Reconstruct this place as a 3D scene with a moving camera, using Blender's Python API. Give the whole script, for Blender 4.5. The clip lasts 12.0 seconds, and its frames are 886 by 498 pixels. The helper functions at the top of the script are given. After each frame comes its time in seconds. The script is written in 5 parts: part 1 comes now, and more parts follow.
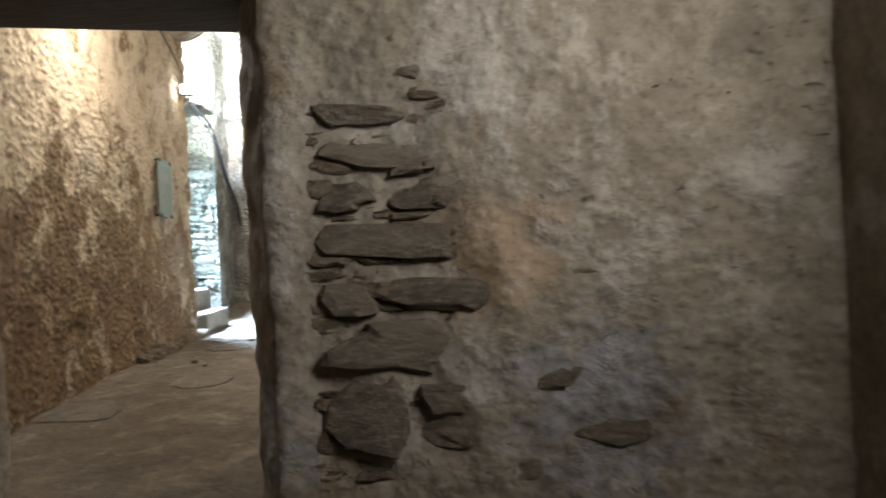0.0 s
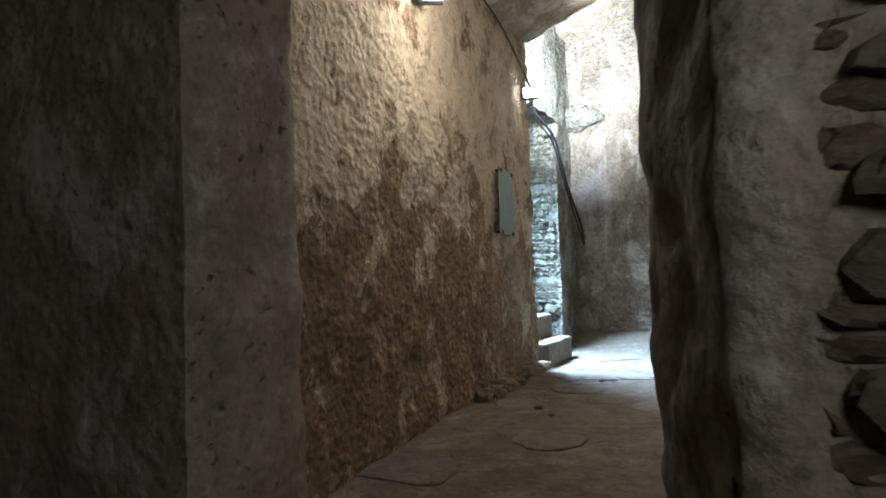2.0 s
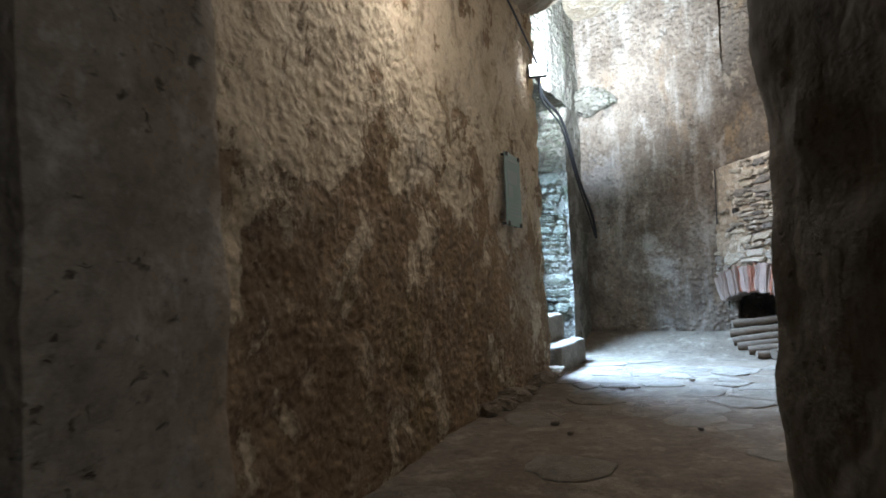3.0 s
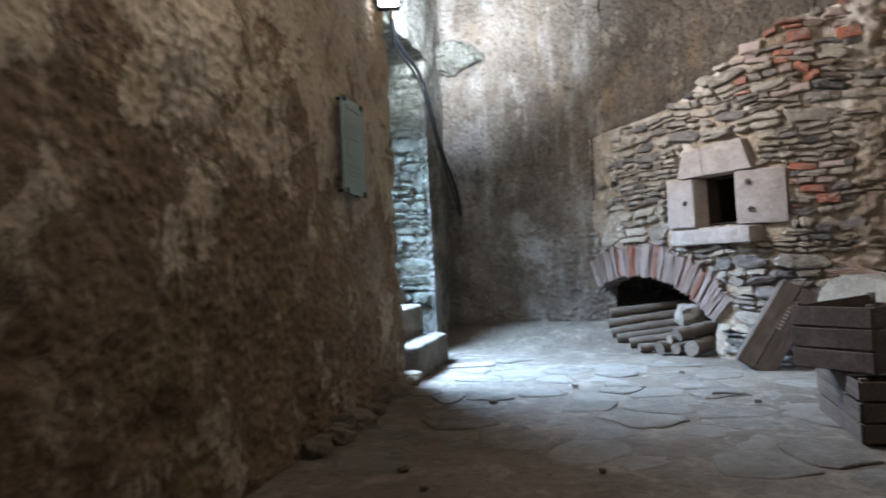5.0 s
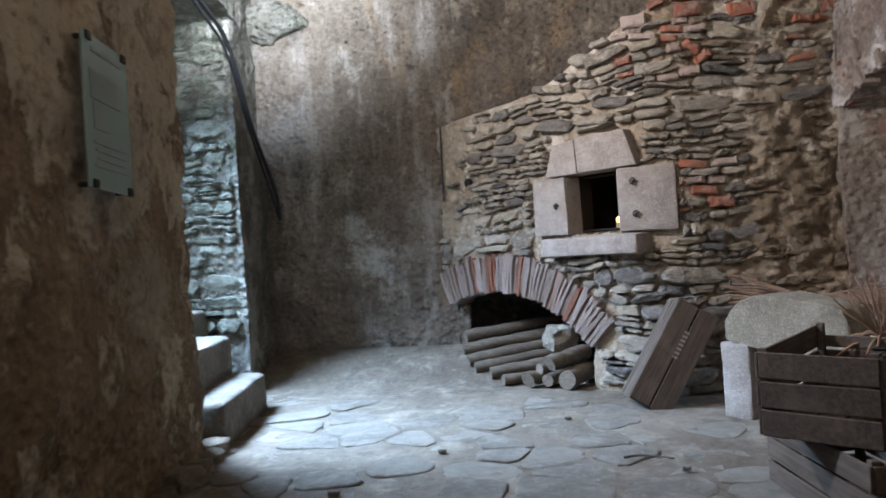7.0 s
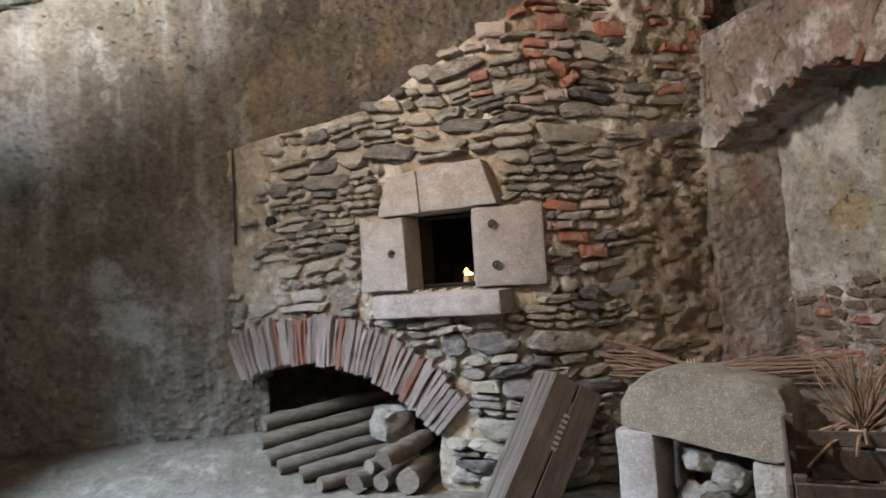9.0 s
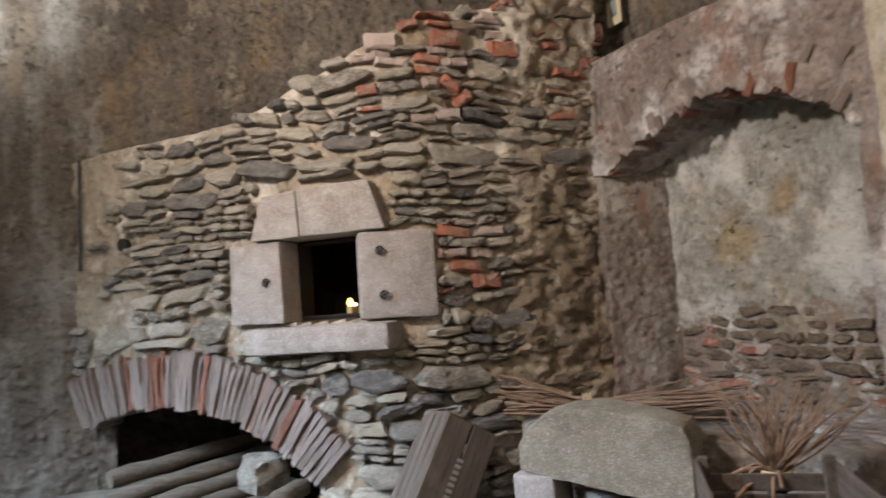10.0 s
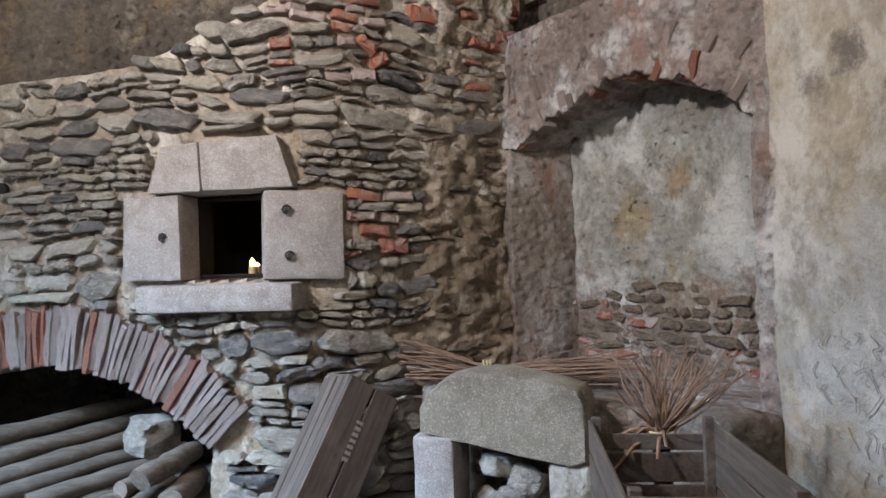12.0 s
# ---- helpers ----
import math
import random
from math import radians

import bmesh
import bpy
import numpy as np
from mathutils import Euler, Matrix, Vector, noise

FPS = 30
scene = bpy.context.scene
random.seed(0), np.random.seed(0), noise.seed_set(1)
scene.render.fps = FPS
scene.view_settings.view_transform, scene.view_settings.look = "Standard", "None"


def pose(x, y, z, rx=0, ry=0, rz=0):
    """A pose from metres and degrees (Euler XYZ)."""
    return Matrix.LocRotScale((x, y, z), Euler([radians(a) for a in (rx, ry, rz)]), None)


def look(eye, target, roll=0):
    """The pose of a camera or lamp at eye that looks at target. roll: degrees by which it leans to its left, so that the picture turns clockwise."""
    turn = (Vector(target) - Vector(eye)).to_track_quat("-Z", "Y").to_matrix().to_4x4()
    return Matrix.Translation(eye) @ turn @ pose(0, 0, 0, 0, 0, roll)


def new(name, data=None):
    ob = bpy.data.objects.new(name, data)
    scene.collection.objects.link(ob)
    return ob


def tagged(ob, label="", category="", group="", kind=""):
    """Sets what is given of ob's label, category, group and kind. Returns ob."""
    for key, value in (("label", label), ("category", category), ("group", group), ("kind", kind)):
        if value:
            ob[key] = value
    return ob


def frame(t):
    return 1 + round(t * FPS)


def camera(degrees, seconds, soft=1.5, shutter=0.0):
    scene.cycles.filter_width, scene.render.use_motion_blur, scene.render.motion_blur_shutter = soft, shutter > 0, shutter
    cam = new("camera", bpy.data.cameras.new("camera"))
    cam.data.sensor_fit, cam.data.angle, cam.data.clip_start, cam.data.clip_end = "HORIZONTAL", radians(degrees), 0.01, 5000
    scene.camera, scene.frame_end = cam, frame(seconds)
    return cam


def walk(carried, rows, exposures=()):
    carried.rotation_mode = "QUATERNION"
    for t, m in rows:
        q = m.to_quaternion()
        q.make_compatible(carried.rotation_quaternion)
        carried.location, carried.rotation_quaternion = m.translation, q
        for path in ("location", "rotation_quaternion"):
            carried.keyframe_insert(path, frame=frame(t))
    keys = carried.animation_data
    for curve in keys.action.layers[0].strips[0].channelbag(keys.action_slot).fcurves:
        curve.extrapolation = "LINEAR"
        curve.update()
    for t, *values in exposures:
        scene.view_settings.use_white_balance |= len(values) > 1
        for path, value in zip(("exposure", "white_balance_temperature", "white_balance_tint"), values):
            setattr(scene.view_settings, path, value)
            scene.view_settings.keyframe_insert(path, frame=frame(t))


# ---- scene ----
cam = camera(65.7, 12.0, soft=1.6, shutter=0.4)
PATH = [
    (0, (0.938, 0.704, 1.059), (0.717, 2.691, 1.055), -2.8),
    (0.5, (0.75, 1.065, 1.104), (0.27, 3.006, 1.112), -3.1),
    (1, (0.6, 1.438, 1.091), (-0.18, 3.278, 1.168), -2.8),
    (1.5, (0.406, 1.753, 1.091), (-0.655, 3.445, 1.193), -2.1),
    (2, (0.177, 2.063, 1.11), (-0.922, 3.732, 1.205), -2.0),
    (2.5, (-0.052, 2.391, 1.112), (-1.144, 4.064, 1.206), -2.5),
    (2.7, (-0.127, 2.539, 1.096), (-1.245, 4.195, 1.196), -2.8),
    (4.3, (-0.614, 3.697, 1.11), (-1.602, 5.436, 1.153), -2.8),
    (4.5, (-0.683, 3.888, 1.079), (-1.652, 5.637, 1.124), -2.8),
    (5, (-0.801, 4.229, 1.082), (-1.572, 6.074, 1.113), -3.3),
    (5.5, (-0.937, 4.568, 1.15), (-1.459, 6.498, 1.142), -3.6),
    (6, (-1.012, 4.982, 1.191), (-1.469, 6.929, 1.171), -4.0),
    (6.5, (-1.147, 5.318, 1.204), (-1.575, 7.272, 1.189), -4.0),
    (6.7, (-1.25, 5.454, 1.213), (-1.617, 7.42, 1.199), -4.0),
    (8.3, (-1.618, 6.607, 1.291), (-1.517, 8.603, 1.355), -4.0),
    (8.5, (-1.674, 6.737, 1.29), (-1.49, 8.727, 1.364), -3.9),
    (9, (-1.746, 7.019, 1.309), (-1.35, 8.977, 1.399), -3.9),
    (9.5, (-1.713, 7.273, 1.322), (-1.192, 9.201, 1.441), -4.0),
    (10, (-1.716, 7.367, 1.338), (-0.971, 9.218, 1.481), -4.0),
    (10.5, (-1.75, 7.383, 1.337), (-0.769, 9.119, 1.486), -3.8),
    (11, (-1.756, 7.383, 1.316), (-0.71, 9.083, 1.438), -3.0),
    (11.5, (-1.761, 7.395, 1.297), (-0.739, 9.112, 1.367), -2.2),
    (12, (-1.759, 7.398, 1.292), (-0.754, 9.127, 1.345), -1.6),
]
EXPOSURES = [(0.0, 2.0, 6400, 10), (0.8, 1.65, 6400, 10), (1.5, 1.15, 6200, 10), (2.5, 0.75, 6000, 10), (4.5, 0.45, 6000, 13), (6.5, 0.1, 6000, 14), (8.5, 0.05, 7000, 16), (9.5, 0.15, 7000, 16), (10.5, 0.25, 6800, 16), (12.0, 0.28, 6150, 13)]
walk(cam, [(t, look(eye, target, roll)) for t, eye, target, roll in PATH], EXPOSURES)

# ---- world and lights ----
world = bpy.data.worlds.new("sky")
scene.world = world
world.use_nodes = True
wn = world.node_tree
sky = wn.nodes.new("ShaderNodeTexSky")
sky.sky_type, sky.sun_disc, sky.sun_elevation, sky.sun_rotation = "NISHITA", False, radians(50), radians(280)
wn.links.new(sky.outputs[0], wn.nodes["Background"].inputs[0])
wn.nodes["Background"].inputs[1].default_value = 0.12


def lamp(name, kind, m, energy, color, **settings):
    data = bpy.data.lights.new(name, kind)
    data.energy, data.color = energy, color
    if kind == "AREA":
        data.shape, data.size, data.size_y = "RECTANGLE", settings["size"], settings["size_y"]
    if kind == "SPOT":
        data.spot_size, data.spot_blend, data.shadow_soft_size = radians(settings["cone"]), 1.0, 0.1
    if kind == "SUN":
        data.angle = radians(settings["angle"])
    if kind == "POINT":
        data.shadow_soft_size = settings["radius"]
    ob = new(name, data)
    ob.matrix_world = m
    return ob


lamp("sun", "SUN", look((-9, 14, 12), (-3.5, 10.5, 0)), 1.0, (1.0, 0.96, 0.9), angle=10)
daylight = lamp("doorway_daylight", "AREA", look((-4.95, 10.5, 3.3), (-2.9, 10.0, 0.0)), 480, (0.46, 0.7, 1.0), size=1.4, size_y=1.3)
daylight.data.spread = radians(85)
# fill lamp in an unseen, made-up window; brightens the first room's wall
lamp("added_window_fill", "AREA", look((2.32, 1.6, 2.2), (1.2, 3.3, 2.1)), 16, (1.0, 0.97, 0.93), size=1.1, size_y=0.75)
# added spot brightening the upper back wall; the corner flood lamp faces the other way
lamp("back_wall_fill", "SPOT", look((-3.3, 9.68, 3.5), (-3.85, 12.5, 4.55)), 1750, (0.78, 0.9, 1.0), cone=92)
lamp("flood_light_corner", "SPOT", look((-3.2, 9.45, 3.3), (1.3, 10.2, 2.9)), 560, (1.0, 0.97, 0.95), cone=160)
lamp("flood_light_passage", "SPOT", look((-2.5, 6.42, 3.36), (0.75, 10.6, 3.4)), 130, (1.0, 0.92, 0.82), cone=92)
lamp("flood_light_passage_spill", "POINT", pose(-2.2, 6.42, 3.25), 40, (1.0, 0.93, 0.82), radius=0.1)

# ---- materials ----


class Nodes:
    """A small helper to write node trees."""

    def __init__(self, name):
        self.mat = bpy.data.materials.new(name)
        self.mat.use_nodes = True
        self.tree = self.mat.node_tree
        self.bsdf = self.tree.nodes["Principled BSDF"]
        self.coord = self.tree.nodes.new("ShaderNodeTexCoord").outputs["Object"]

    def add(self, kind, **inputs):
        node = self.tree.nodes.new(kind)
        for key, value in inputs.items():
            self.put(node, key.replace("_", " "), value)
        return node

    def put(self, node, key, value):
        socket = node.inputs[key]
        if isinstance(value, bpy.types.NodeSocket):
            self.tree.links.new(value, socket)
        else:
            socket.default_value = value

    def space(self, scale=(1, 1, 1), where=None):
        m = self.add("ShaderNodeMapping", Vector=where or self.coord, Scale=scale)
        return m.outputs[0]

    def noise(self, scale, detail=5.0, rough=0.6, stretch=(1, 1, 1), warp=0.0):
        n = self.add("ShaderNodeTexNoise", Vector=self.space(stretch), Scale=scale, Detail=detail, Roughness=rough, Distortion=warp)
        return n.outputs[0]

    def cells(self, scale, stretch=(1, 1, 1), feature="F1"):
        n = self.tree.nodes.new("ShaderNodeTexVoronoi")
        n.feature = feature
        self.put(n, "Vector", self.space(stretch))
        self.put(n, "Scale", scale)
        return n

    def ramp(self, fac, a, b):
        n = self.tree.nodes.new("ShaderNodeMapRange")
        n.interpolation_type = "SMOOTHSTEP"
        for key, value in (("Value", fac), ("From Min", a), ("From Max", b)):
            self.put(n, key, value)
        return n.outputs[0]

    def mix(self, fac, a, b):
        n = self.tree.nodes.new("ShaderNodeMix")
        n.data_type = "RGBA"
        for index, value in ((0, fac), (6, a), (7, b)):
            if isinstance(value, bpy.types.NodeSocket):
                self.tree.links.new(value, n.inputs[index])
            else:
                n.inputs[index].default_value = value if index == 0 else (*value, 1)
        return n.outputs[2]

    def math(self, op, a, b=0.0):
        n = self.tree.nodes.new("ShaderNodeMath")
        n.operation = op
        for index, value in ((0, a), (1, b)):
            if isinstance(value, bpy.types.NodeSocket):
                self.tree.links.new(value, n.inputs[index])
            else:
                n.inputs[index].default_value = value
        return n.outputs[0]

    def height(self):
        return self.add("ShaderNodeSeparateXYZ", Vector=self.coord).outputs[2]

    def random(self):
        return self.tree.nodes.new("ShaderNodeObjectInfo").outputs["Random"]

    def island(self):
        return self.tree.nodes.new("ShaderNodeNewGeometry").outputs["Random Per Island"]

    def done(self, color, rough=0.9, bump=None, strength=0.5, distance=0.02, metal=0.0):
        self.put(self.bsdf, "Base Color", color if isinstance(color, bpy.types.NodeSocket) else (*color, 1))
        self.put(self.bsdf, "Roughness", rough)
        self.put(self.bsdf, "Metallic", metal)
        self.put(self.bsdf, "Specular IOR Level", 0.3)
        if bump is not None:
            b = self.add("ShaderNodeBump", Height=bump, Strength=strength, Distance=distance)
            self.put(self.bsdf, "Normal", b.outputs[0])
        return self.mat


def plaster(name, dark, mid, light, patch=(0.5, 0.6), line=None, streak=0.0, tint=None, pits=0.5, relief=0.03, blots=()):
    """Old lime plaster: two tones of base, pale remains, rain streaks, pits. line: the height above which the pale coat survives."""
    k = Nodes(name)
    big = k.noise(0.9, 7, 0.68, warp=0.15)
    fine = k.noise(14, 8, 0.7)
    base = k.mix(k.ramp(big, 0.35, 0.68), dark, mid)
    base = k.mix(k.math("MULTIPLY", k.ramp(fine, 0.42, 0.75), 0.5), base, tuple(c * 0.55 for c in dark))
    keep = k.noise(2.1, 10, 0.66, stretch=(1, 1, 0.8), warp=0.2)
    if line is not None:
        keep = k.math("ADD", keep, k.math("MULTIPLY", k.ramp(k.height(), line - 0.7, line + 0.9), 0.17))
    mask = k.ramp(keep, *patch)
    base = k.mix(mask, base, light)
    if tint:
        spots = k.noise(1.7, 8, 0.66, stretch=(1.3, 1.3, 0.6), warp=0.15)
        base = k.mix(k.math("MULTIPLY", k.ramp(spots, 0.54, 0.68), 0.75), base, tint)
    if streak:
        run = k.noise(3.2, 5, 0.6, stretch=(1.6, 1.6, 0.22))
        base = k.mix(k.math("MULTIPLY", k.ramp(run, 0.5, 0.72), streak), base, tuple(min(1, c * 1.25 + 0.05) for c in light))
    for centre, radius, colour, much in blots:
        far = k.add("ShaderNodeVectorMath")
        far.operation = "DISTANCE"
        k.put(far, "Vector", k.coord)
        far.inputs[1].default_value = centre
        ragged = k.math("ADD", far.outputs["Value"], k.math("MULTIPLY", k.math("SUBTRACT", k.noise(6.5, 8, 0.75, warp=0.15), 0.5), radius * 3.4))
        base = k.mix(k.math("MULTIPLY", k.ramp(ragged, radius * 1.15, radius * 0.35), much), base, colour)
    where = k.ramp(k.noise(1.3, 4, 0.6), 0.35, 0.6)
    holes = k.ramp(k.math("ADD", k.noise(17, 6, 0.65, stretch=(1, 1, 1.3), warp=0.5), k.math("MULTIPLY", where, 0.1)), 0.27, 0.42)
    base = k.mix(k.math("MULTIPLY", k.math("SUBTRACT", 1.0, holes), 0.75), base, tuple(c * 0.45 for c in dark))
    smear = k.noise(4.5, 10, 0.74, stretch=(1, 1, 0.7), warp=0.15)
    base = k.mix(k.math("MULTIPLY", k.ramp(smear, 0.5, 0.64), 0.58), base, tuple(c * 0.62 for c in dark))
    base = k.mix(k.math("MULTIPLY", k.ramp(smear, 0.46, 0.36), 0.5), base, tuple(min(1, c * 1.12) for c in light))
    lumps = k.ramp(k.cells(15, (1, 1, 1.2), "SMOOTH_F1").outputs["Distance"], 0.05, 0.6)
    bump = k.math("ADD", k.math("MULTIPLY", mask, 0.5), k.math("ADD", k.math("MULTIPLY", fine, 0.8), k.math("ADD", k.math("MULTIPLY", k.noise(5.5, 6, 0.6), 1.6), k.math("MULTIPLY", holes, pits * 1.5))))
    bump = k.math("ADD", bump, k.math("ADD", k.math("MULTIPLY", k.noise(45, 6, 0.75), 0.35), k.math("MULTIPLY", lumps, -pits * 0.8)))
    mottle = k.noise(28, 6, 0.75)
    base = k.mix(k.math("MULTIPLY", k.ramp(mottle, 0.5, 0.72), 0.5 * min(1.0, pits + 0.3)), base, tuple(c * 0.5 for c in dark))
    base = k.mix(k.math("MULTIPLY", k.ramp(mottle, 0.48, 0.3), 0.25), base, light)
    return k.done(base, 0.92, bump, 1.0, relief)


def stone(name, dark, mid, light, scale=9.0, speck=0.0, relief=0.02, layers=2.5, joined=False):
    k = Nodes(name)
    pick = k.island() if joined else k.random()
    shift = k.add("ShaderNodeVectorMath")
    shift.operation = "ADD"
    k.put(shift, 0, k.coord)
    k.put(shift, 1, k.add("ShaderNodeCombineXYZ", X=k.math("MULTIPLY", pick, 37.0), Y=k.math("MULTIPLY", pick, 91.0)).outputs[0])
    k.coord = shift.outputs[0]
    grain = k.noise(scale, 10, 0.74, stretch=(1, 1, layers), warp=0.3)
    tone = k.mix(k.ramp(pick, 0.1, 0.9), dark, mid)
    base = k.mix(k.ramp(grain, 0.4, 0.72), tone, light)
    base = k.mix(k.math("MULTIPLY", k.ramp(k.noise(3.1, 4, 0.6), 0.5, 0.7), 0.5), base, tuple(c * 0.6 for c in dark))
    dirt = k.noise(13, 10, 0.78, stretch=(1, 1, 1.6))
    base = k.mix(k.math("MULTIPLY", k.ramp(dirt, 0.5, 0.62), 0.36 if not speck else 0.15), base, tuple(c * 0.55 for c in dark))
    dust = k.ramp(k.noise(26, 6, 0.75), 0.5, 0.7)
    base = k.mix(k.math("MULTIPLY", dust, 0.6), base, tuple(min(1, c * 1.15) for c in light))
    if speck:
        flecks = k.cells(150)
        base = k.mix(k.math("MULTIPLY", k.ramp(flecks.outputs["Distance"], 0.2, 0.5), speck), base, tuple(c * 0.35 for c in dark))
        base = k.mix(k.math("MULTIPLY", k.ramp(k.noise(120, 3, 0.5), 0.56, 0.66), speck), base, tuple(min(1, c * 1.3) for c in light))
    bump = k.math("ADD", grain, k.math("ADD", k.math("MULTIPLY", k.noise(55, 6, 0.75), 0.5), k.math("MULTIPLY", dirt, 0.8)))
    return k.done(base, 0.9, bump, 1.0, relief * 2.2)


def brick_clay(name, red_from, joined=False):
    k = Nodes(name)
    pick = k.island() if joined else k.random()
    red = k.mix(k.ramp(pick, 0.0, red_from), (0.32, 0.24, 0.2), (0.46, 0.36, 0.31))
    red = k.mix(k.ramp(pick, red_from, red_from + 0.04), red, (0.38, 0.14, 0.08))
    red = k.mix(k.ramp(pick, 0.5 + red_from / 2, 1.0), red, (0.25, 0.1, 0.065))
    lime = k.ramp(k.noise(16, 7, 0.7), 0.46, 0.68)
    base = k.mix(k.math("MULTIPLY", lime, 0.55), red, (0.48, 0.41, 0.35))
    base = k.mix(k.math("MULTIPLY", k.ramp(k.noise(7, 5, 0.7), 0.52, 0.7), 0.5), base, (0.14, 0.1, 0.08))
    return k.done(base, 0.9, k.noise(22, 8, 0.75), 1.0, 0.03)


def wood(name, dark, mid, along=(1, 14, 14)):
    k = Nodes(name)
    fibre = k.noise(3.0, 8, 0.75, stretch=along, warp=0.3)
    base = k.mix(k.ramp(fibre, 0.35, 0.7), dark, mid)
    base = k.mix(k.math("MULTIPLY", k.random(), 0.35), base, tuple(c * 0.55 for c in dark))
    base = k.mix(k.math("MULTIPLY", k.ramp(k.noise(5, 5, 0.6), 0.5, 0.75), 0.4), base, tuple(min(1, c * 1.35) for c in mid))
    return k.done(base, 0.82, fibre, 0.5, 0.006)


def plain(name, color, rough=0.6, metal=0.0, vary=0.25, scale=20):
    k = Nodes(name)
    base = k.mix(k.math("MULTIPLY", k.noise(scale, 6, 0.7), vary), color, tuple(c * 0.4 for c in color))
    return k.done(base, rough, k.noise(scale * 3, 4, 0.6), 0.25, 0.004, metal)


def glow(name, color, strength):
    k = Nodes(name)
    k.put(k.bsdf, "Emission Color", (*color, 1))
    k.put(k.bsdf, "Emission Strength", strength)
    return k.done(color, 0.5)


M_LEFT = plaster("ochre_plaster", (0.19, 0.125, 0.07), (0.31, 0.21, 0.12), (0.5, 0.405, 0.28), patch=(0.56, 0.6), line=1.55, tint=(0.26, 0.19, 0.09), pits=0.9, relief=0.04, blots=(((-3.36, 8.75, 1.75), 0.5, (0.42, 0.36, 0.29), 0.8), ((-3.45, 9.1, 1.1), 0.45, (0.36, 0.3, 0.22), 0.7), ((-2.95, 6.6, 2.0), 0.3, (0.5, 0.42, 0.31), 0.9)))
M_BACK = plaster("grey_plaster", (0.13, 0.1, 0.073), (0.235, 0.19, 0.148), (0.34, 0.31, 0.27), patch=(0.56, 0.7), streak=0.4, tint=(0.19, 0.13, 0.08), pits=0.8, relief=0.045, blots=(((-3.05, 12.5, 1.15), 0.24, (0.45, 0.42, 0.38), 0.9), ((-3.2, 12.5, 1.5), 0.17, (0.42, 0.4, 0.36), 0.8), ((-3.9, 12.5, 2.4), 0.5, (0.34, 0.34, 0.34), 0.4), ((-2.4, 12.5, 1.6), 0.25, (0.36, 0.34, 0.3), 0.5)))
M_BROWN = plaster("sooty_plaster", (0.11, 0.088, 0.068), (0.19, 0.155, 0.12), (0.32, 0.26, 0.19), patch=(0.6, 0.72), tint=(0.25, 0.17, 0.095), pits=0.9, relief=0.045)
M_FRONT = plaster("beige_plaster", (0.26, 0.215, 0.16), (0.35, 0.3, 0.23), (0.45, 0.4, 0.34), patch=(0.5, 0.62), tint=(0.3, 0.21, 0.125), pits=0.7, relief=0.016, blots=(((1.2, 3.42, 0.42), 0.4, (0.3, 0.29, 0.3), 0.85), ((0.85, 3.42, 1.0), 0.3, (0.38, 0.27, 0.17), 0.75), ((-0.2, 3.7, 0.3), 0.35, (0.33, 0.33, 0.36), 0.8)))
M_NICHE = plaster("pink_plaster", (0.24, 0.18, 0.15), (0.4, 0.33, 0.285), (0.58, 0.53, 0.49), patch=(0.5, 0.6), tint=(0.3, 0.16, 0.11), pits=0.9, relief=0.045)
M_REVEAL = plaster("brown_reveal_plaster", (0.21, 0.165, 0.13), (0.32, 0.265, 0.215), (0.43, 0.38, 0.33), patch=(0.52, 0.65), tint=(0.24, 0.12, 0.08), pits=0.9, relief=0.04)
M_PANEL = plaster("stained_plaster", (0.27, 0.24, 0.19), (0.4, 0.38, 0.34), (0.54, 0.52, 0.47), patch=(0.45, 0.6), tint=(0.32, 0.24, 0.13), pits=0.6, relief=0.03, blots=(((1.5, 10.15, 1.75), 0.14, (0.32, 0.22, 0.11), 0.8), ((1.45, 10.5, 1.55), 0.17, (0.32, 0.24, 0.12), 0.75), ((1.5, 10.0, 1.65), 0.1, (0.6, 0.55, 0.47), 0.8), ((1.45, 10.2, 0.8), 0.42, (0.22, 0.15, 0.105), 0.95), ((1.38, 10.75, 0.8), 0.42, (0.22, 0.15, 0.105), 0.95), ((1.5, 9.65, 0.8), 0.42, (0.22, 0.15, 0.105), 0.95)))
M_PIER = plaster("cream_plaster", (0.3, 0.25, 0.18), (0.42, 0.36, 0.27), (0.5, 0.46, 0.4), patch=(0.46, 0.6), tint=(0.42, 0.32, 0.21), pits=0.25, relief=0.018, blots=(((0.95, 8.9, 2.1), 0.1, (0.12, 0.1, 0.085), 0.9), ((1.0, 9.1, 2.02), 0.08, (0.14, 0.11, 0.09), 0.8), ((0.93, 8.8, 0.9), 0.65, (0.36, 0.345, 0.32), 0.75)))
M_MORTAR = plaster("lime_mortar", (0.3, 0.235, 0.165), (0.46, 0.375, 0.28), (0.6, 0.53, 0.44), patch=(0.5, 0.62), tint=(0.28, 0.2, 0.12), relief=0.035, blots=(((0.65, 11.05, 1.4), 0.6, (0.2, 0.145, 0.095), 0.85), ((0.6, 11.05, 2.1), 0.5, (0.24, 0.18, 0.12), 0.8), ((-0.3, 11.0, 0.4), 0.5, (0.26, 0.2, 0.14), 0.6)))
# sooty stone, darkened further to hold the shade under the arch
M_STORE = plaster("shaded_sooty_rubble", (0.045, 0.036, 0.028), (0.08, 0.064, 0.05), (0.12, 0.1, 0.08), patch=(0.55, 0.7), pits=1.0, relief=0.06)
M_CEIL = plaster("vault_plaster", (0.24, 0.19, 0.13), (0.34, 0.28, 0.2), (0.45, 0.4, 0.33), patch=(0.5, 0.65), relief=0.04)
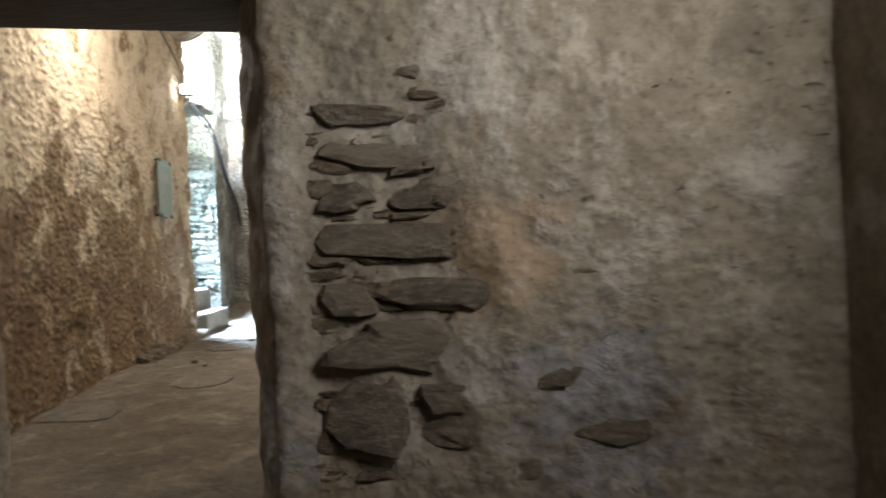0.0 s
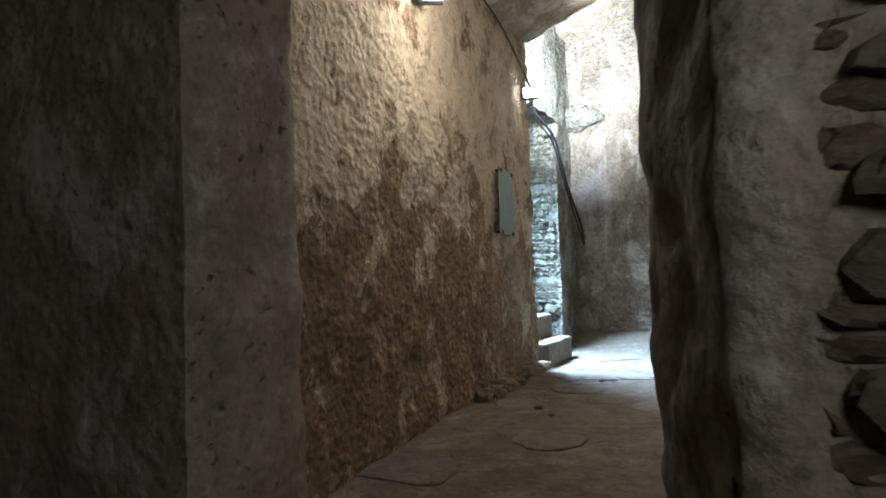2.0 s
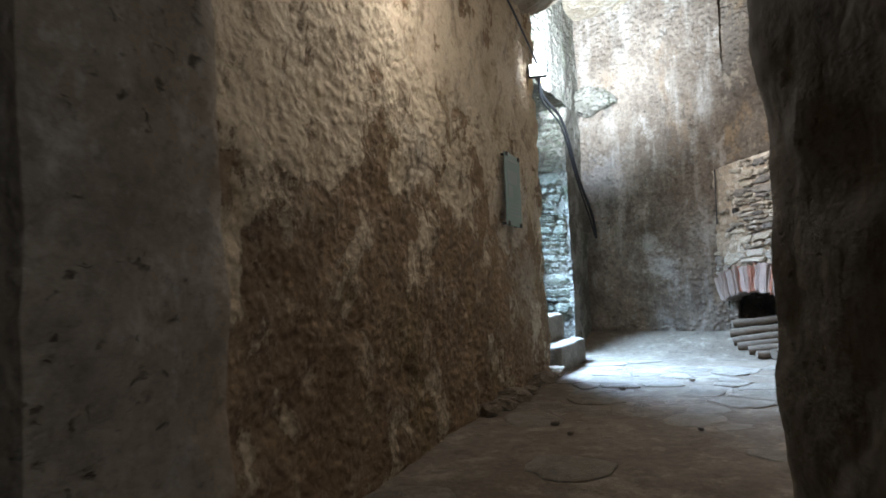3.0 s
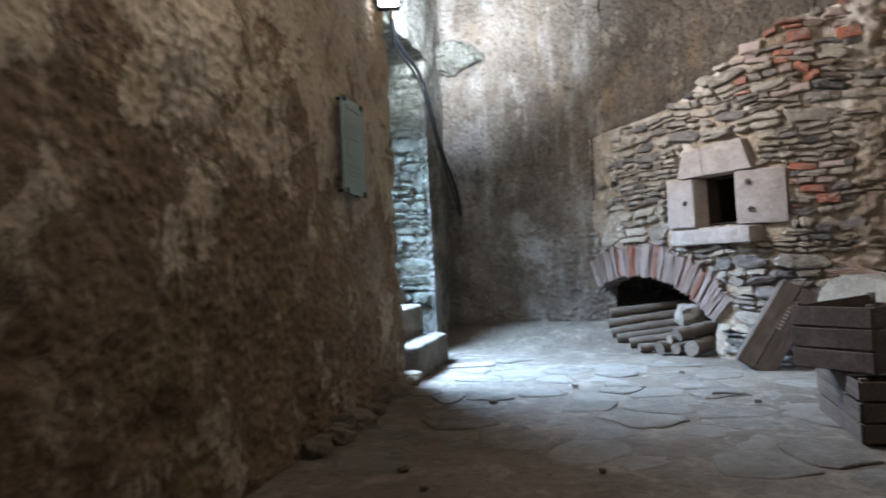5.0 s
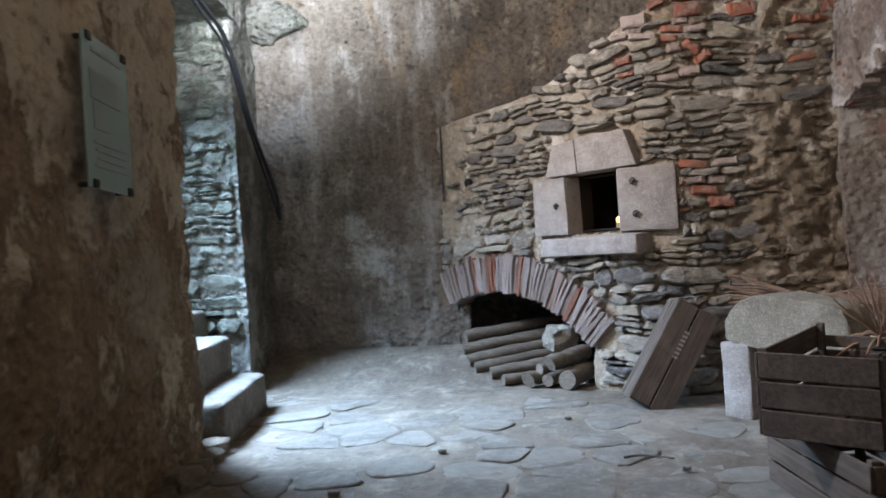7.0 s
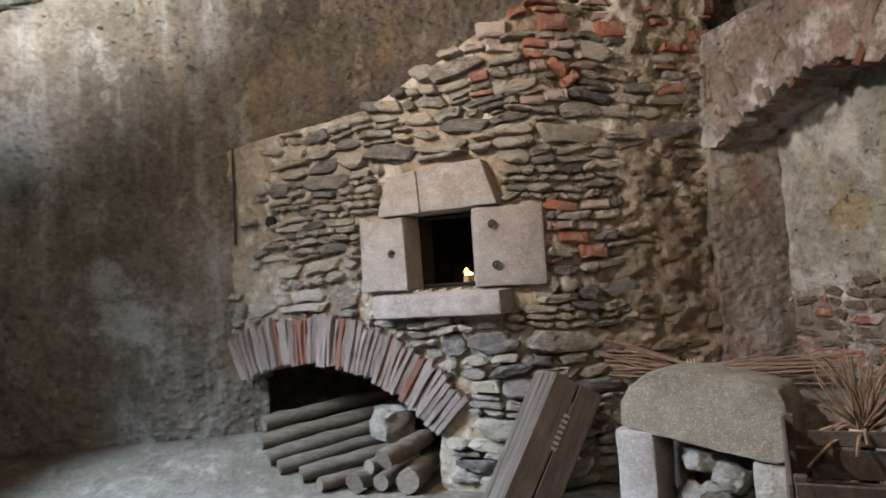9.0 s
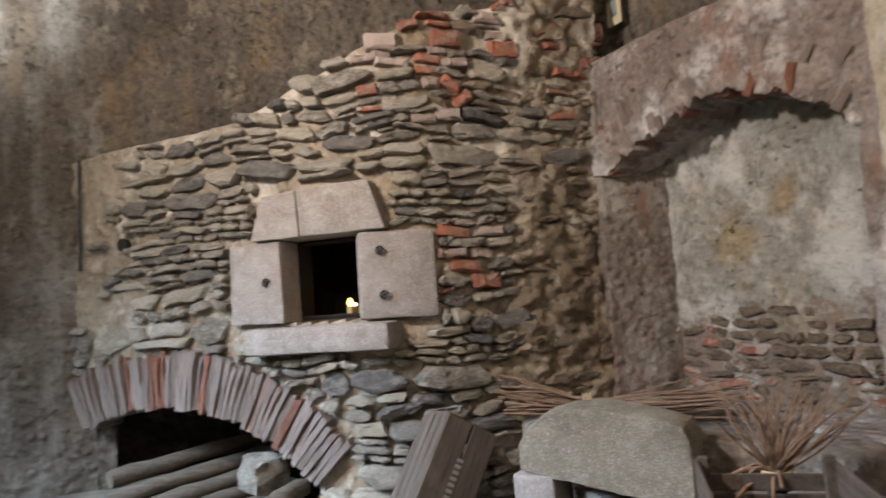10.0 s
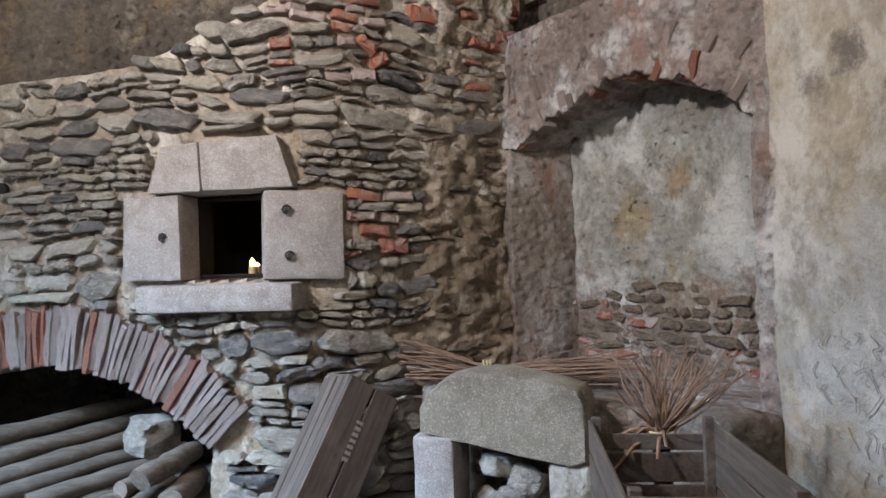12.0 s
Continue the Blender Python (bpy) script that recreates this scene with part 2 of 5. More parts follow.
M_JAMBWALL = plaster("lit_rubble", (0.13, 0.12, 0.09), (0.24, 0.22, 0.18), (0.36, 0.34, 0.29), patch=(0.5, 0.6), tint=(0.1, 0.13, 0.06), pits=1.0, relief=0.06)
M_EARTH = plaster("packed_earth", (0.13, 0.102, 0.075), (0.2, 0.162, 0.122), (0.28, 0.24, 0.19), patch=(0.52, 0.7), pits=0.1, relief=0.02)
M_SCHIST = stone("schist", (0.2, 0.17, 0.135), (0.42, 0.365, 0.29), (0.56, 0.5, 0.42))
M_SLATE = stone("slate", (0.1, 0.092, 0.085), (0.21, 0.185, 0.16), (0.33, 0.29, 0.25))
M_BARE = stone("weathered_brown_stone", (0.17, 0.137, 0.098), (0.27, 0.22, 0.16), (0.37, 0.305, 0.23))
M_TAN = stone("tan_schist", (0.34, 0.285, 0.21), (0.47, 0.4, 0.3), (0.6, 0.535, 0.44))
M_DARKSTONE = stone("dark_stone", (0.13, 0.098, 0.07), (0.24, 0.18, 0.125), (0.34, 0.265, 0.19))
M_CHIPS = stone("stone_chips", (0.18, 0.15, 0.12), (0.49, 0.42, 0.33), (0.58, 0.51, 0.42), joined=True)
M_MUDCHIPS = stone("muddy_stone_chips", (0.14, 0.1, 0.068), (0.27, 0.2, 0.135), (0.35, 0.27, 0.19), joined=True)
M_REVEALSTONE = stone("mossy_reveal_stone", (0.12, 0.13, 0.09), (0.27, 0.27, 0.21), (0.38, 0.37, 0.31), joined=True)
M_GRANITE = stone("granite", (0.2, 0.16, 0.11), (0.28, 0.23, 0.165), (0.42, 0.36, 0.28), scale=5, speck=0.4, relief=0.008, layers=1)
M_MOUTH = stone("dressed_granite", (0.3, 0.25, 0.215), (0.39, 0.33, 0.29), (0.47, 0.415, 0.37), scale=6, speck=0.35, relief=0.006, layers=1)
M_FLAG = stone("flagstone", (0.19, 0.16, 0.125), (0.26, 0.225, 0.18), (0.34, 0.3, 0.25), scale=5, relief=0.02, layers=1)
M_BRICK = brick_clay("old_brick", 0.4)
M_RINGBRICK = brick_clay("arch_brick_clay", 0.78)
M_NICHEBRICK = brick_clay("limewashed_brick", 0.6)
M_BRICKCHIPS = brick_clay("brick_chips", 0.3, True)
M_CRATE = wood("grey_crate_wood", (0.065, 0.047, 0.036), (0.135, 0.102, 0.077))
M_LOG = wood("dry_log", (0.095, 0.073, 0.054), (0.185, 0.145, 0.108))
M_LINTEL = wood("old_beam", (0.07, 0.055, 0.042), (0.13, 0.105, 0.08))
M_TWIG = wood("vine_twig", (0.16, 0.09, 0.054), (0.3, 0.19, 0.12))
M_BURLAP = plain("burlap", (0.17, 0.12, 0.07), 0.95, 0, 0.5, 40)
M_IRON = plain("iron", (0.05, 0.045, 0.04), 0.6, 0.7, 0.4)
M_BLACK = plain("black_rubber", (0.02, 0.02, 0.022), 0.6)
# chamber soot; also the painted dark of the throat and the vent hole
M_SOOT_SHADE = plain("soot_and_shade", (0.022, 0.017, 0.014), 0.95, 0, 0.6, 8)
M_INK = plain("charcoal_scratch", (0.27, 0.235, 0.195), 0.95)
M_CARD = plain("aged_card", (0.5, 0.43, 0.27), 0.8)
M_PRINT = plain("faded_print", (0.22, 0.25, 0.24), 0.8)
M_STRAW = plain("straw", (0.5, 0.38, 0.2), 0.85)
M_LAMPGLOW = glow("lamp_glow", (0.95, 0.97, 1.0), 25)
M_LAMPWARM = glow("lamp_glow_warm", (1.0, 0.72, 0.3), 4)
M_FLAME = glow("flame", (1.0, 0.62, 0.12), 6)
M_WAX = glow("lit_wax", (1.0, 0.85, 0.6), 4)

# ---- geometry helpers ----


def part(name, data, material, parent=None, label=""):
    """Links a bmesh or (verts, faces) as one mesh object, under a thing or part where one is given."""
    mesh = bpy.data.meshes.new(name)
    if isinstance(data, bmesh.types.BMesh):
        data.to_mesh(mesh)
        data.free()
    else:
        mesh.from_pydata(data[0], [], data[1])
    mesh.materials.append(material)
    ob = new(name, mesh)
    if parent is not None:
        ob.parent = parent
        ob.matrix_parent_inverse = parent.matrix_basis.inverted()
    if label:
        tagged(ob, label)
    return ob


def smooth(ob, angle=50):
    ob.data.shade_smooth()
    ob.data.set_sharp_from_angle(angle=radians(angle))
    return ob


def thing(name, m, label, category, group="", kind=""):
    ob = new(name)
    ob.matrix_world = m
    ob.empty_display_size = 0.1
    return tagged(ob, label, category, group, kind)


def rough(x, y, z, amp, size=1.0):
    p = Vector((x, y, z)) / size
    a = noise.fractal(p * 1.1, 1.0, 2.0, 3)
    b = noise.fractal(p * 5.0 + Vector((7, 3, 1)), 0.9, 2.0, 4)
    c = noise.noise(p * 15.0)
    return amp * (0.75 * a + 0.6 * b + 0.16 * c)


def rounded(plan, step=0.07):
    """A closed plan outline in short steps."""
    out = []
    n = len(plan)
    for i in range(n):
        a, b = Vector(plan[i]), Vector(plan[(i + 1) % n])
        k = max(1, round((b - a).length / step))
        out += [a.lerp(b, j / k) for j in range(k)]
    return out


def block_wall(name, plan, z0, z1, material, amp=0.03, step=0.07, label="", category="wall", lean=None, taper=None):
    """A solid wall of uneven surface over a closed plan (counter-clockwise)."""
    ring = rounded(plan, step)
    n = len(ring)
    rows = max(2, round((z1 - z0) / step))
    area = sum(ring[i].x * ring[(i + 1) % n].y - ring[(i + 1) % n].x * ring[i].y for i in range(n))
    side = 1 if area > 0 else -1
    verts, faces = [], []
    for r in range(rows + 1):
        z = z0 + (z1 - z0) * r / rows
        for i, p in enumerate(ring):
            t = ring[(i + 1) % n] - ring[i - 1]
            t.normalize()
            out = Vector((t.y, -t.x)) * side
            d = rough(p.x, p.y, z, amp)
            q = p + out * d
            if lean:
                q = Vector(lean(q.x, q.y, z))
            verts.append((q.x, q.y, z + (0.5 * d if 0 < r < rows else 0)))
    for r in range(rows):
        for i in range(n):
            j = (i + 1) % n
            f = (r * n + i, r * n + j, (r + 1) * n + j, (r + 1) * n + i)
            faces.append(f if side > 0 else f[::-1])
    faces.append(tuple(range(n))[::-side])
    faces.append(tuple(range(rows * n, rows * n + n))[::side])
    ob = smooth(part(name, (verts, faces), material), 60)
    return tagged(ob, label, category, kind="structure")


def sheet(name, front, back, nu, nv, material, keep=None, parent=None, label=""):
    """A thick sheet from two functions of (u, v) in 0..1; keep(u, v) leaves openings that go through."""
    verts = [front(i / nu, j / nv) for j in range(nv + 1) for i in range(nu + 1)]
    off = len(verts)
    verts += [back(i / nu, j / nv) for j in range(nv + 1) for i in range(nu + 1)]
    cell = {}
    for j in range(nv):
        for i in range(nu):
            if keep is None or keep((i + 0.5) / nu, (j + 0.5) / nv):
                a = j * (nu + 1) + i
                cell[i, j] = (a, a + 1, a + nu + 2, a + nu + 1)
    faces = []
    for (i, j), (a, b, c, d) in cell.items():
        faces.append((a, b, c, d))
        faces.append((d + off, c + off, b + off, a + off))
        for ni, nj, e, f in ((i, j - 1, a, b), (i + 1, j, b, c), (i, j + 1, c, d), (i - 1, j, d, a)):
            if (ni, nj) not in cell:
                faces.append((f, e, e + off, f + off))
    ob = part(name, (verts, faces), material, parent, label)
    used = bmesh.new()
    used.from_mesh(ob.data)
    bmesh.ops.delete(used, geom=[v for v in used.verts if not v.link_faces], context="VERTS")
    used.to_mesh(ob.data)
    used.free()
    return smooth(ob, 60)


def box(bm, m, sx, sy, sz, bevel=0.0, jitter=0.0, rnd=None, segments=1):
    """A bevelled, slightly uneven box added to bm."""
    made = bmesh.ops.create_cube(bm, size=1.0, matrix=Matrix.Diagonal((sx, sy, sz, 1)))
    vs = made["verts"]
    if jitter:
        for v in vs:
            v.co += Vector((rnd.uniform(-1, 1), rnd.uniform(-1, 1), rnd.uniform(-1, 1))) * jitter
    if bevel:
        edges = list({e for v in vs for e in v.link_edges})
        got = bmesh.ops.bevel(bm, geom=edges, offset=bevel, segments=segments, profile=0.6, affect="EDGES")
        vs = list({v for f in got["faces"] for v in f.verts} | {v for v in vs if v.is_valid})
    bmesh.ops.transform(bm, matrix=m, verts=vs)
    return vs


def tube(bm, points, radii, sides=7):
    """A round tube along points."""
    rings = []
    for i, p in enumerate(points):
        p = Vector(p)
        t = (Vector(points[min(i + 1, len(points) - 1)]) - Vector(points[max(i - 1, 0)])).normalized()
        a = t.orthogonal().normalized()
        b = t.cross(a)
        r = radii[i] if isinstance(radii, (list, tuple)) else radii
        rings.append([bm.verts.new(p + (a * math.cos(k * math.tau / sides) + b * math.sin(k * math.tau / sides)) * r) for k in range(sides)])
    for u, v in zip(rings, rings[1:]):
        best = min(range(sides), key=lambda s: sum((u[k].co - v[(k + s) % sides].co).length for k in range(sides)))
        for k in range(sides):
            bm.faces.new((u[k], u[(k + 1) % sides], v[(k + 1 + best) % sides], v[(k + best) % sides]))
    bm.faces.new(rings[0][::-1])
    bm.faces.new(rings[-1])


def piece(name, mesh, m, parent):
    ob = new(name, mesh)
    ob.parent = parent
    ob.matrix_parent_inverse = parent.matrix_basis.inverted()
    ob.matrix_basis = m
    return ob


def cell_outline(a0, a1, b0, b1, rnd, square=False, gap=0.006):
    """A ragged stone outline inside a cell, with cut or pointed ends."""
    w, h = a1 - a0 - gap, b1 - b0 - gap
    ca, cb = (a0 + a1) / 2, (b0 + b1) / 2
    cut = 0.12 if square else rnd.uniform(0.25, 0.5)
    e = min(w * 0.34, h * rnd.uniform(0.4, 1.1))
    tip = [rnd.uniform(-0.3, 0.3) * h for _ in range(2)]
    pts = [(-w / 2, tip[0] - 0.12 * h), (-w / 2 + e * rnd.uniform(0.4, 1.0), -h / 2 + h * cut * rnd.uniform(0, 0.5))]
    pts += [(w * f, -h / 2 + h * rnd.uniform(0, 0.13)) for f in (-0.1 + rnd.uniform(-0.1, 0.1), 0.2)]
    pts += [(w / 2 - e * rnd.uniform(0.3, 0.9), -h / 2 + h * cut * rnd.uniform(0, 0.5)), (w / 2, tip[1] - 0.1 * h), (w / 2 - e * 0.1, tip[1] + 0.14 * h)]
    pts += [(w / 2 - e * rnd.uniform(0.4, 1.0), h / 2 - h * cut * rnd.uniform(0, 0.5))]
    pts += [(w * f, h / 2 - h * rnd.uniform(0, 0.13)) for f in (0.15 + rnd.uniform(-0.1, 0.1), -0.2)]
    pts += [(-w / 2 + e * rnd.uniform(0.3, 0.9), h / 2 - h * cut * rnd.uniform(0, 0.5)), (-w / 2 + e * 0.08, tip[0] + 0.13 * h)]
    if square:
        c = h * 0.1
        pts = [(-w / 2, -h / 2 + c), (-w / 2 + c, -h / 2), (0, -h / 2 + rnd.uniform(0, c)), (w / 2 - c, -h / 2), (w / 2, -h / 2 + c), (w / 2, h / 2 - c), (w / 2 - c, h / 2), (0, h / 2 - rnd.uniform(0, c)), (-w / 2 + c, h / 2), (-w / 2, h / 2 - c)]
    return [(ca + x, cb + z) for x, z in pts]


def courses(a0, a1, b0, b1, heights, rnd, wide=(1.2, 3.6), split=0.4):
    """Cells of rough coursed rubble over a rectangle: (a0, a1, b0, b1), many of them split into thin slabs."""
    out = []
    b = b0
    while b < b1:
        h = rnd.choice(heights) * rnd.uniform(0.88, 1.14)
        a = a0 - rnd.uniform(0, 0.2)
        while a < a1:
            w = min(0.46, max(0.06, h * rnd.uniform(*wide)))
            roll = rnd.random()
            if roll < split and h > 0.085:
                f = rnd.choice((0.3, 0.36, 0.5, 0.64, 0.7))
                for low, high in ((b, b + h * f), (b + h * f, b + h)):
                    g = rnd.uniform(0.3, 0.7)
                    if w > 0.2 and rnd.random() < 0.6:
                        out += [(a, a + w * g, low, high), (a + w * g, a + w, low, high)]
                    else:
                        out.append((a, a + w, low, high))
            else:
                out.append((a, a + w, b, b + h))
            a += w
        b += h
    return out


def warp(a, b, seed, much=1.0):
    """Bends rough courses, so that no joint runs straight."""
    p = Vector((a, b, seed))
    da = 0.03 * noise.noise(p * 4.0)
    db = 0.06 * noise.noise(Vector((a * 1.3, b * 1.6, seed + 3))) + 0.024 * noise.noise(Vector((a * 5.0, b * 5.0, seed + 7)))
    return (a + da * much, b + db * much)


def faceted(outline, rnd, front=0.03, depth=0.12, nod=0.0):
    """A split stone over an outline around the origin (x, z), its broken face towards -y: vertices and faces."""
    n = len(outline)
    w = max(p[0] for p in outline) - min(p[0] for p in outline)
    h = max(p[1] for p in outline) - min(p[1] for p in outline)
    tilt, lean = rnd.uniform(-0.12, 0.12), nod + rnd.uniform(-0.25, 0.2)
    rise = min(0.03, 0.26 * h)
    verts = []
    for y, k in ((depth, 0.96), (-front + rise, 1.0), (-front + rise * 0.25, 0.9), (-front, 0.6)):
        for x, z in outline:
            q = 0.0 if y == depth else tilt * x + lean * z
            j = rnd.uniform(-0.006, 0.006) if k > 0.9 else rnd.uniform(-0.011, 0.011)
            verts.append((x * k * (1 + 9 * j) + (1 - k) * w * 0.04, y + q + j, z * k * (1 + (rnd.uniform(-0.12, 0.12) if k < 0.95 else 0))))
    faces = [(r * n + i, r * n + (i + 1) % n, (r + 1) * n + (i + 1) % n, (r + 1) * n + i) for r in range(3) for i in range(n)]
    for f in (-0.22, 0.2):
        x = f * w + rnd.uniform(-0.05, 0.05) * w
        z = rnd.uniform(-0.14, 0.14) * h
        verts.append((x, -front - rnd.uniform(-0.002, 0.007) + tilt * x + lean * z, z))
    last, l, r = 3 * n, 4 * n, 4 * n + 1
    side = [l if verts[last + i][0] < 0 else r for i in range(n)]
    for i in range(n):
        j = (i + 1) % n
        if side[i] == side[j]:
            faces.append((last + i, last + j, side[i]))
        else:
            faces.append((last + i, last + j, side[j], side[i]))
    return verts, faces


def loose_mesh(name, verts, faces, material):
    mesh = bpy.data.meshes.new(name)
    mesh.from_pydata(verts, [], faces)
    mesh.materials.append(material)
    mesh.shade_smooth()
    mesh.set_sharp_from_angle(angle=radians(22))
    return mesh


def centred(outline):
    a = sum(p[0] for p in outline) / len(outline)
    b = sum(p[1] for p in outline) / len(outline)
    return a, b, [(x - a, z - b) for x, z in outline]


class Heap:
    """Many small stones gathered into one mesh."""

    def __init__(self):
        self.verts, self.faces = [], []

    def put(self, verts, faces, m):
        base = len(self.verts)
        self.verts += [tuple(m @ Vector(v)) for v in verts]
        self.faces += [tuple(base + i for i in f) for f in faces]

    def link(self, name, material, parent, label):
        ob = part(name, (self.verts, self.faces), material, parent, label)
        smooth(ob, 22)
        return tagged(ob, kind="stuff")


# ---- the ground and floor ----


def ease(a, b, x):
    t = min(1, max(0, (x - a) / (b - a)))
    return t * t * (3 - 2 * t)


def ground_z(x, y):
    z = -0.14 * (1 - ease(3.5, 7.2, y))
    z += 0.26 * ease(11.6, 12.5, y) * (1 - ease(-1.9, -1.3, x))
    return z


def floor_point(u, v):
    x, y = -4.4 + 7.6 * u, -1.6 + 14.6 * v
    return (x, y, ground_z(x, y) - 0.012 + rough(x, y, 0, 0.012))


floor = sheet("floor", floor_point, lambda u, v: (-4.4 + 7.6 * u, -1.6 + 14.6 * v, -0.6), 95, 180, M_EARTH)
tagged(floor, "packed earth floor with worn irregular flagstones", "floor", kind="structure")

# ---- walls ----


def bared(x, y, z):
    """Where the plaster has fallen off the wall beside the inner doorway, its surface lies deeper."""
    if y > 3.7:
        return (x, y)
    ragged = 0.16 * noise.noise(Vector((x * 4, 1, z * 4))) + 0.08 * noise.noise(Vector((x * 11, 5, z * 11)))
    first = ease(-0.02, 0.1, x + ragged * 0.4) * (1 - ease(0.62, 0.78, x + ragged)) * (1 - ease(1.6, 1.85, z + ragged))
    second = ease(0.85, 0.98, x + ragged) * (1 - ease(1.35, 1.5, x + ragged)) * (1 - ease(1.05, 1.3, z + ragged)) * 0.6
    return (x, y + 0.06 * max(first, second))

block_wall("wall_left", [(-2.42, 4.15), (-2.75, 5.6), (-3.3, 8.3), (-3.56, 9.78), (-3.78, 9.95), (-4.7, 9.9), (-4.7, 4.15)], -0.4, 4.6, M_LEFT, 0.055, 0.05, "long ochre plaster wall, pitted and flaking, pale coat left high up")
block_wall("wall_front_left", [(-4.6, 3.38), (-1.7, 3.42), (-1.665, 3.6), (-1.705, 3.92), (-2.4, 4.3), (-4.6, 4.3)], -0.4, 2.9, M_FRONT, 0.035, 0.07, "thick beige plastered wall beside the doorway")
block_wall("wall_front_right", [(-0.09, 3.45), (2.3, 3.4), (2.3, 4.35), (-0.43, 4.4), (-0.4, 4.0)], -0.4, 2.9, M_FRONT, 0.035, 0.045, "beige plastered rubble wall with bare stones beside the doorway", lean=bared)
block_wall("wall_over_door", [(-1.9, 3.62), (0.2, 3.62), (0.2, 4.3), (-1.9, 4.3)], 2.5, 4.4, M_FRONT, 0.02, 0.08, "plastered masonry above the doorway beam")
# these pieces leave an added window gap, out of view, for the fill lamp
for name, y0, y1, z0, z1, words in (("wall_room_right", 2.3, 3.45, -0.4, 2.9, "beside"), ("wall_room_right_end", -1.6, 0.9, -0.4, 2.9, "beside"), ("wall_room_right_low", 0.9, 2.3, -0.4, 1.75, "under"), ("wall_room_right_high", 0.9, 2.3, 2.6, 2.9, "over")):
    block_wall(name, [(2.12, y0), (2.5, y0), (2.5, y1), (2.14, y1)], z0, z1, M_FRONT, 0.03, 0.1, "beige plaster wall of the dark room " + words + " an unseen added window")
block_wall("wall_room_left", [(-3.2, -1.6), (-2.9, -1.6), (-2.9, 3.45), (-3.2, 3.45)], -0.4, 2.9, M_FRONT, 0.03, 0.1, "beige plaster side wall of the dark room")
block_wall("wall_room_back", [(-3.2, -1.6), (-3.2, -1.3), (2.5, -1.3), (2.5, -1.6)], -0.4, 2.9, M_FRONT, 0.02, 0.12, "beige plaster end wall of the dark room")
block_wall("wall_back", [(-5.4, 12.58), (-4.2, 12.52), (-2.08, 12.5), (-2.08, 13.1), (-5.4, 13.1)], -0.3, 6.0, M_BACK, 0.03, 0.065, "grey weathered plaster wall with pale streaks")
block_wall("wall_behind_oven", [(-2.09, 12.9), (1.9, 12.9), (1.9, 11.3), (2.4, 11.3), (2.4, 13.2), (-2.09, 13.2)], -0.3, 6.0, M_BROWN, 0.02, 0.15, "plain masonry behind the oven")
block_wall("wall_above_oven", [(-2.1, 12.46), (1.5, 11.55), (1.5, 12.88), (-2.1, 12.88)], 2.2, 6.0, M_BROWN, 0.035, 0.065, "sooty brown plaster wall above the oven", lean=lambda x, y, z: (x, y + 0.05 * (z - 2.4)))
block_wall("wall_far_jamb", [(-4.02, 11.62), (-4.16, 12.56), (-5.6, 12.6), (-5.6, 11.95)], -0.3, 6.0, M_JAMBWALL, 0.045, 0.06, "daylit rubble reveal of the outer doorway, mossy in places")
block_wall("wall_over_outer_door", [(-3.72, 9.85), (-4.0, 11.7), (-4.8, 11.8), (-4.7, 9.85)], 3.45, 6.0, M_JAMBWALL, 0.04, 0.08, "rubble above the outer doorway")
block_wall("wall_right", [(1.3, 4.3), (2.2, 4.3), (2.2, 8.0), (1.0, 8.0)], -0.4, 6.0, M_PIER, 0.03, 0.09, "cream plaster wall")


def vault(u, v):
    x, y = -4.9 + 7.6 * u, 4.2 + 9.0 * v
    z = 4.02 + 0.6 * math.sin(math.pi * min(1, max(0, (x + 3.5) / 5.2))) + 0.95 * ease(9.4, 11.6, y)
    return (x, y, z + rough(x, y, z, 0.05))


ceiling = sheet("ceiling", lambda u, v: vault(1 - u, v), lambda u, v: (2.7 - 7.6 * u, 4.2 + 9.0 * v, 6.6), 110, 130, M_CEIL)
tagged(ceiling, "uneven plastered vault over the oven room", "ceiling", kind="structure")
low = sheet("ceiling_low", lambda u, v: (2.6 - 5.9 * u, -1.7 + 6.0 * v, 2.72), lambda u, v: (2.6 - 5.9 * u, -1.7 + 6.0 * v, 3.0), 20, 20, M_CEIL, keep=lambda u, v: v < 0.88)
tagged(low, "low plastered ceiling of the dark room", "ceiling", kind="structure")

bm = bmesh.new()
box(bm, pose(-1.0, 3.8, 2.43, 0, 0, 20), 2.1, 0.72, 0.28, 0.03, 0.012, random.Random(3), 2)
door_beam = part("door_beam", bm, M_LINTEL)
tagged(smooth(door_beam), "dark timber beam over the inner doorway", "beam", kind="structure")

# ground outside
outside = sheet("ground", lambda u, v: (-60 + 55.9 * u, -40 + 100 * v, 0.78 + 0.02 * rough(u * 50, v * 90, 0, 1)), lambda u, v: (-60 + 55.9 * u, -40 + 100 * v, 0.2), 40, 60, M_EARTH)
outside.location.x = -0.75
tagged(outside, "bare daylit ground outside the doorway", "ground", kind="structure")

# ---- the oven ----
CURVE = [(-2.3, 12.5), (-2.0, 12.22), (-1.35, 11.68), (-0.75, 11.17), (-0.4, 11.04), (-0.1, 11.03), (0.3, 11.05), (0.95, 11.1)]


def spline(points, count=240):
    out = []
    n = len(points)
    for k in range(count + 1):
        s = k / count * (n - 1)
        i = min(int(s), n - 2)
        f = s - i
        p = [Vector(points[min(max(j, 0), n - 1)]) for j in (i - 1, i, i + 1, i + 2)]
        out.append(0.5 * (2 * p[1] + (p[2] - p[0]) * f + (2 * p[0] - 5 * p[1] + 4 * p[2] - p[3]) * f * f + (3 * p[1] - p[0] - 3 * p[2] + p[3]) * f ** 3))
    return out


LINE = spline(CURVE)
ARC = [0.0]
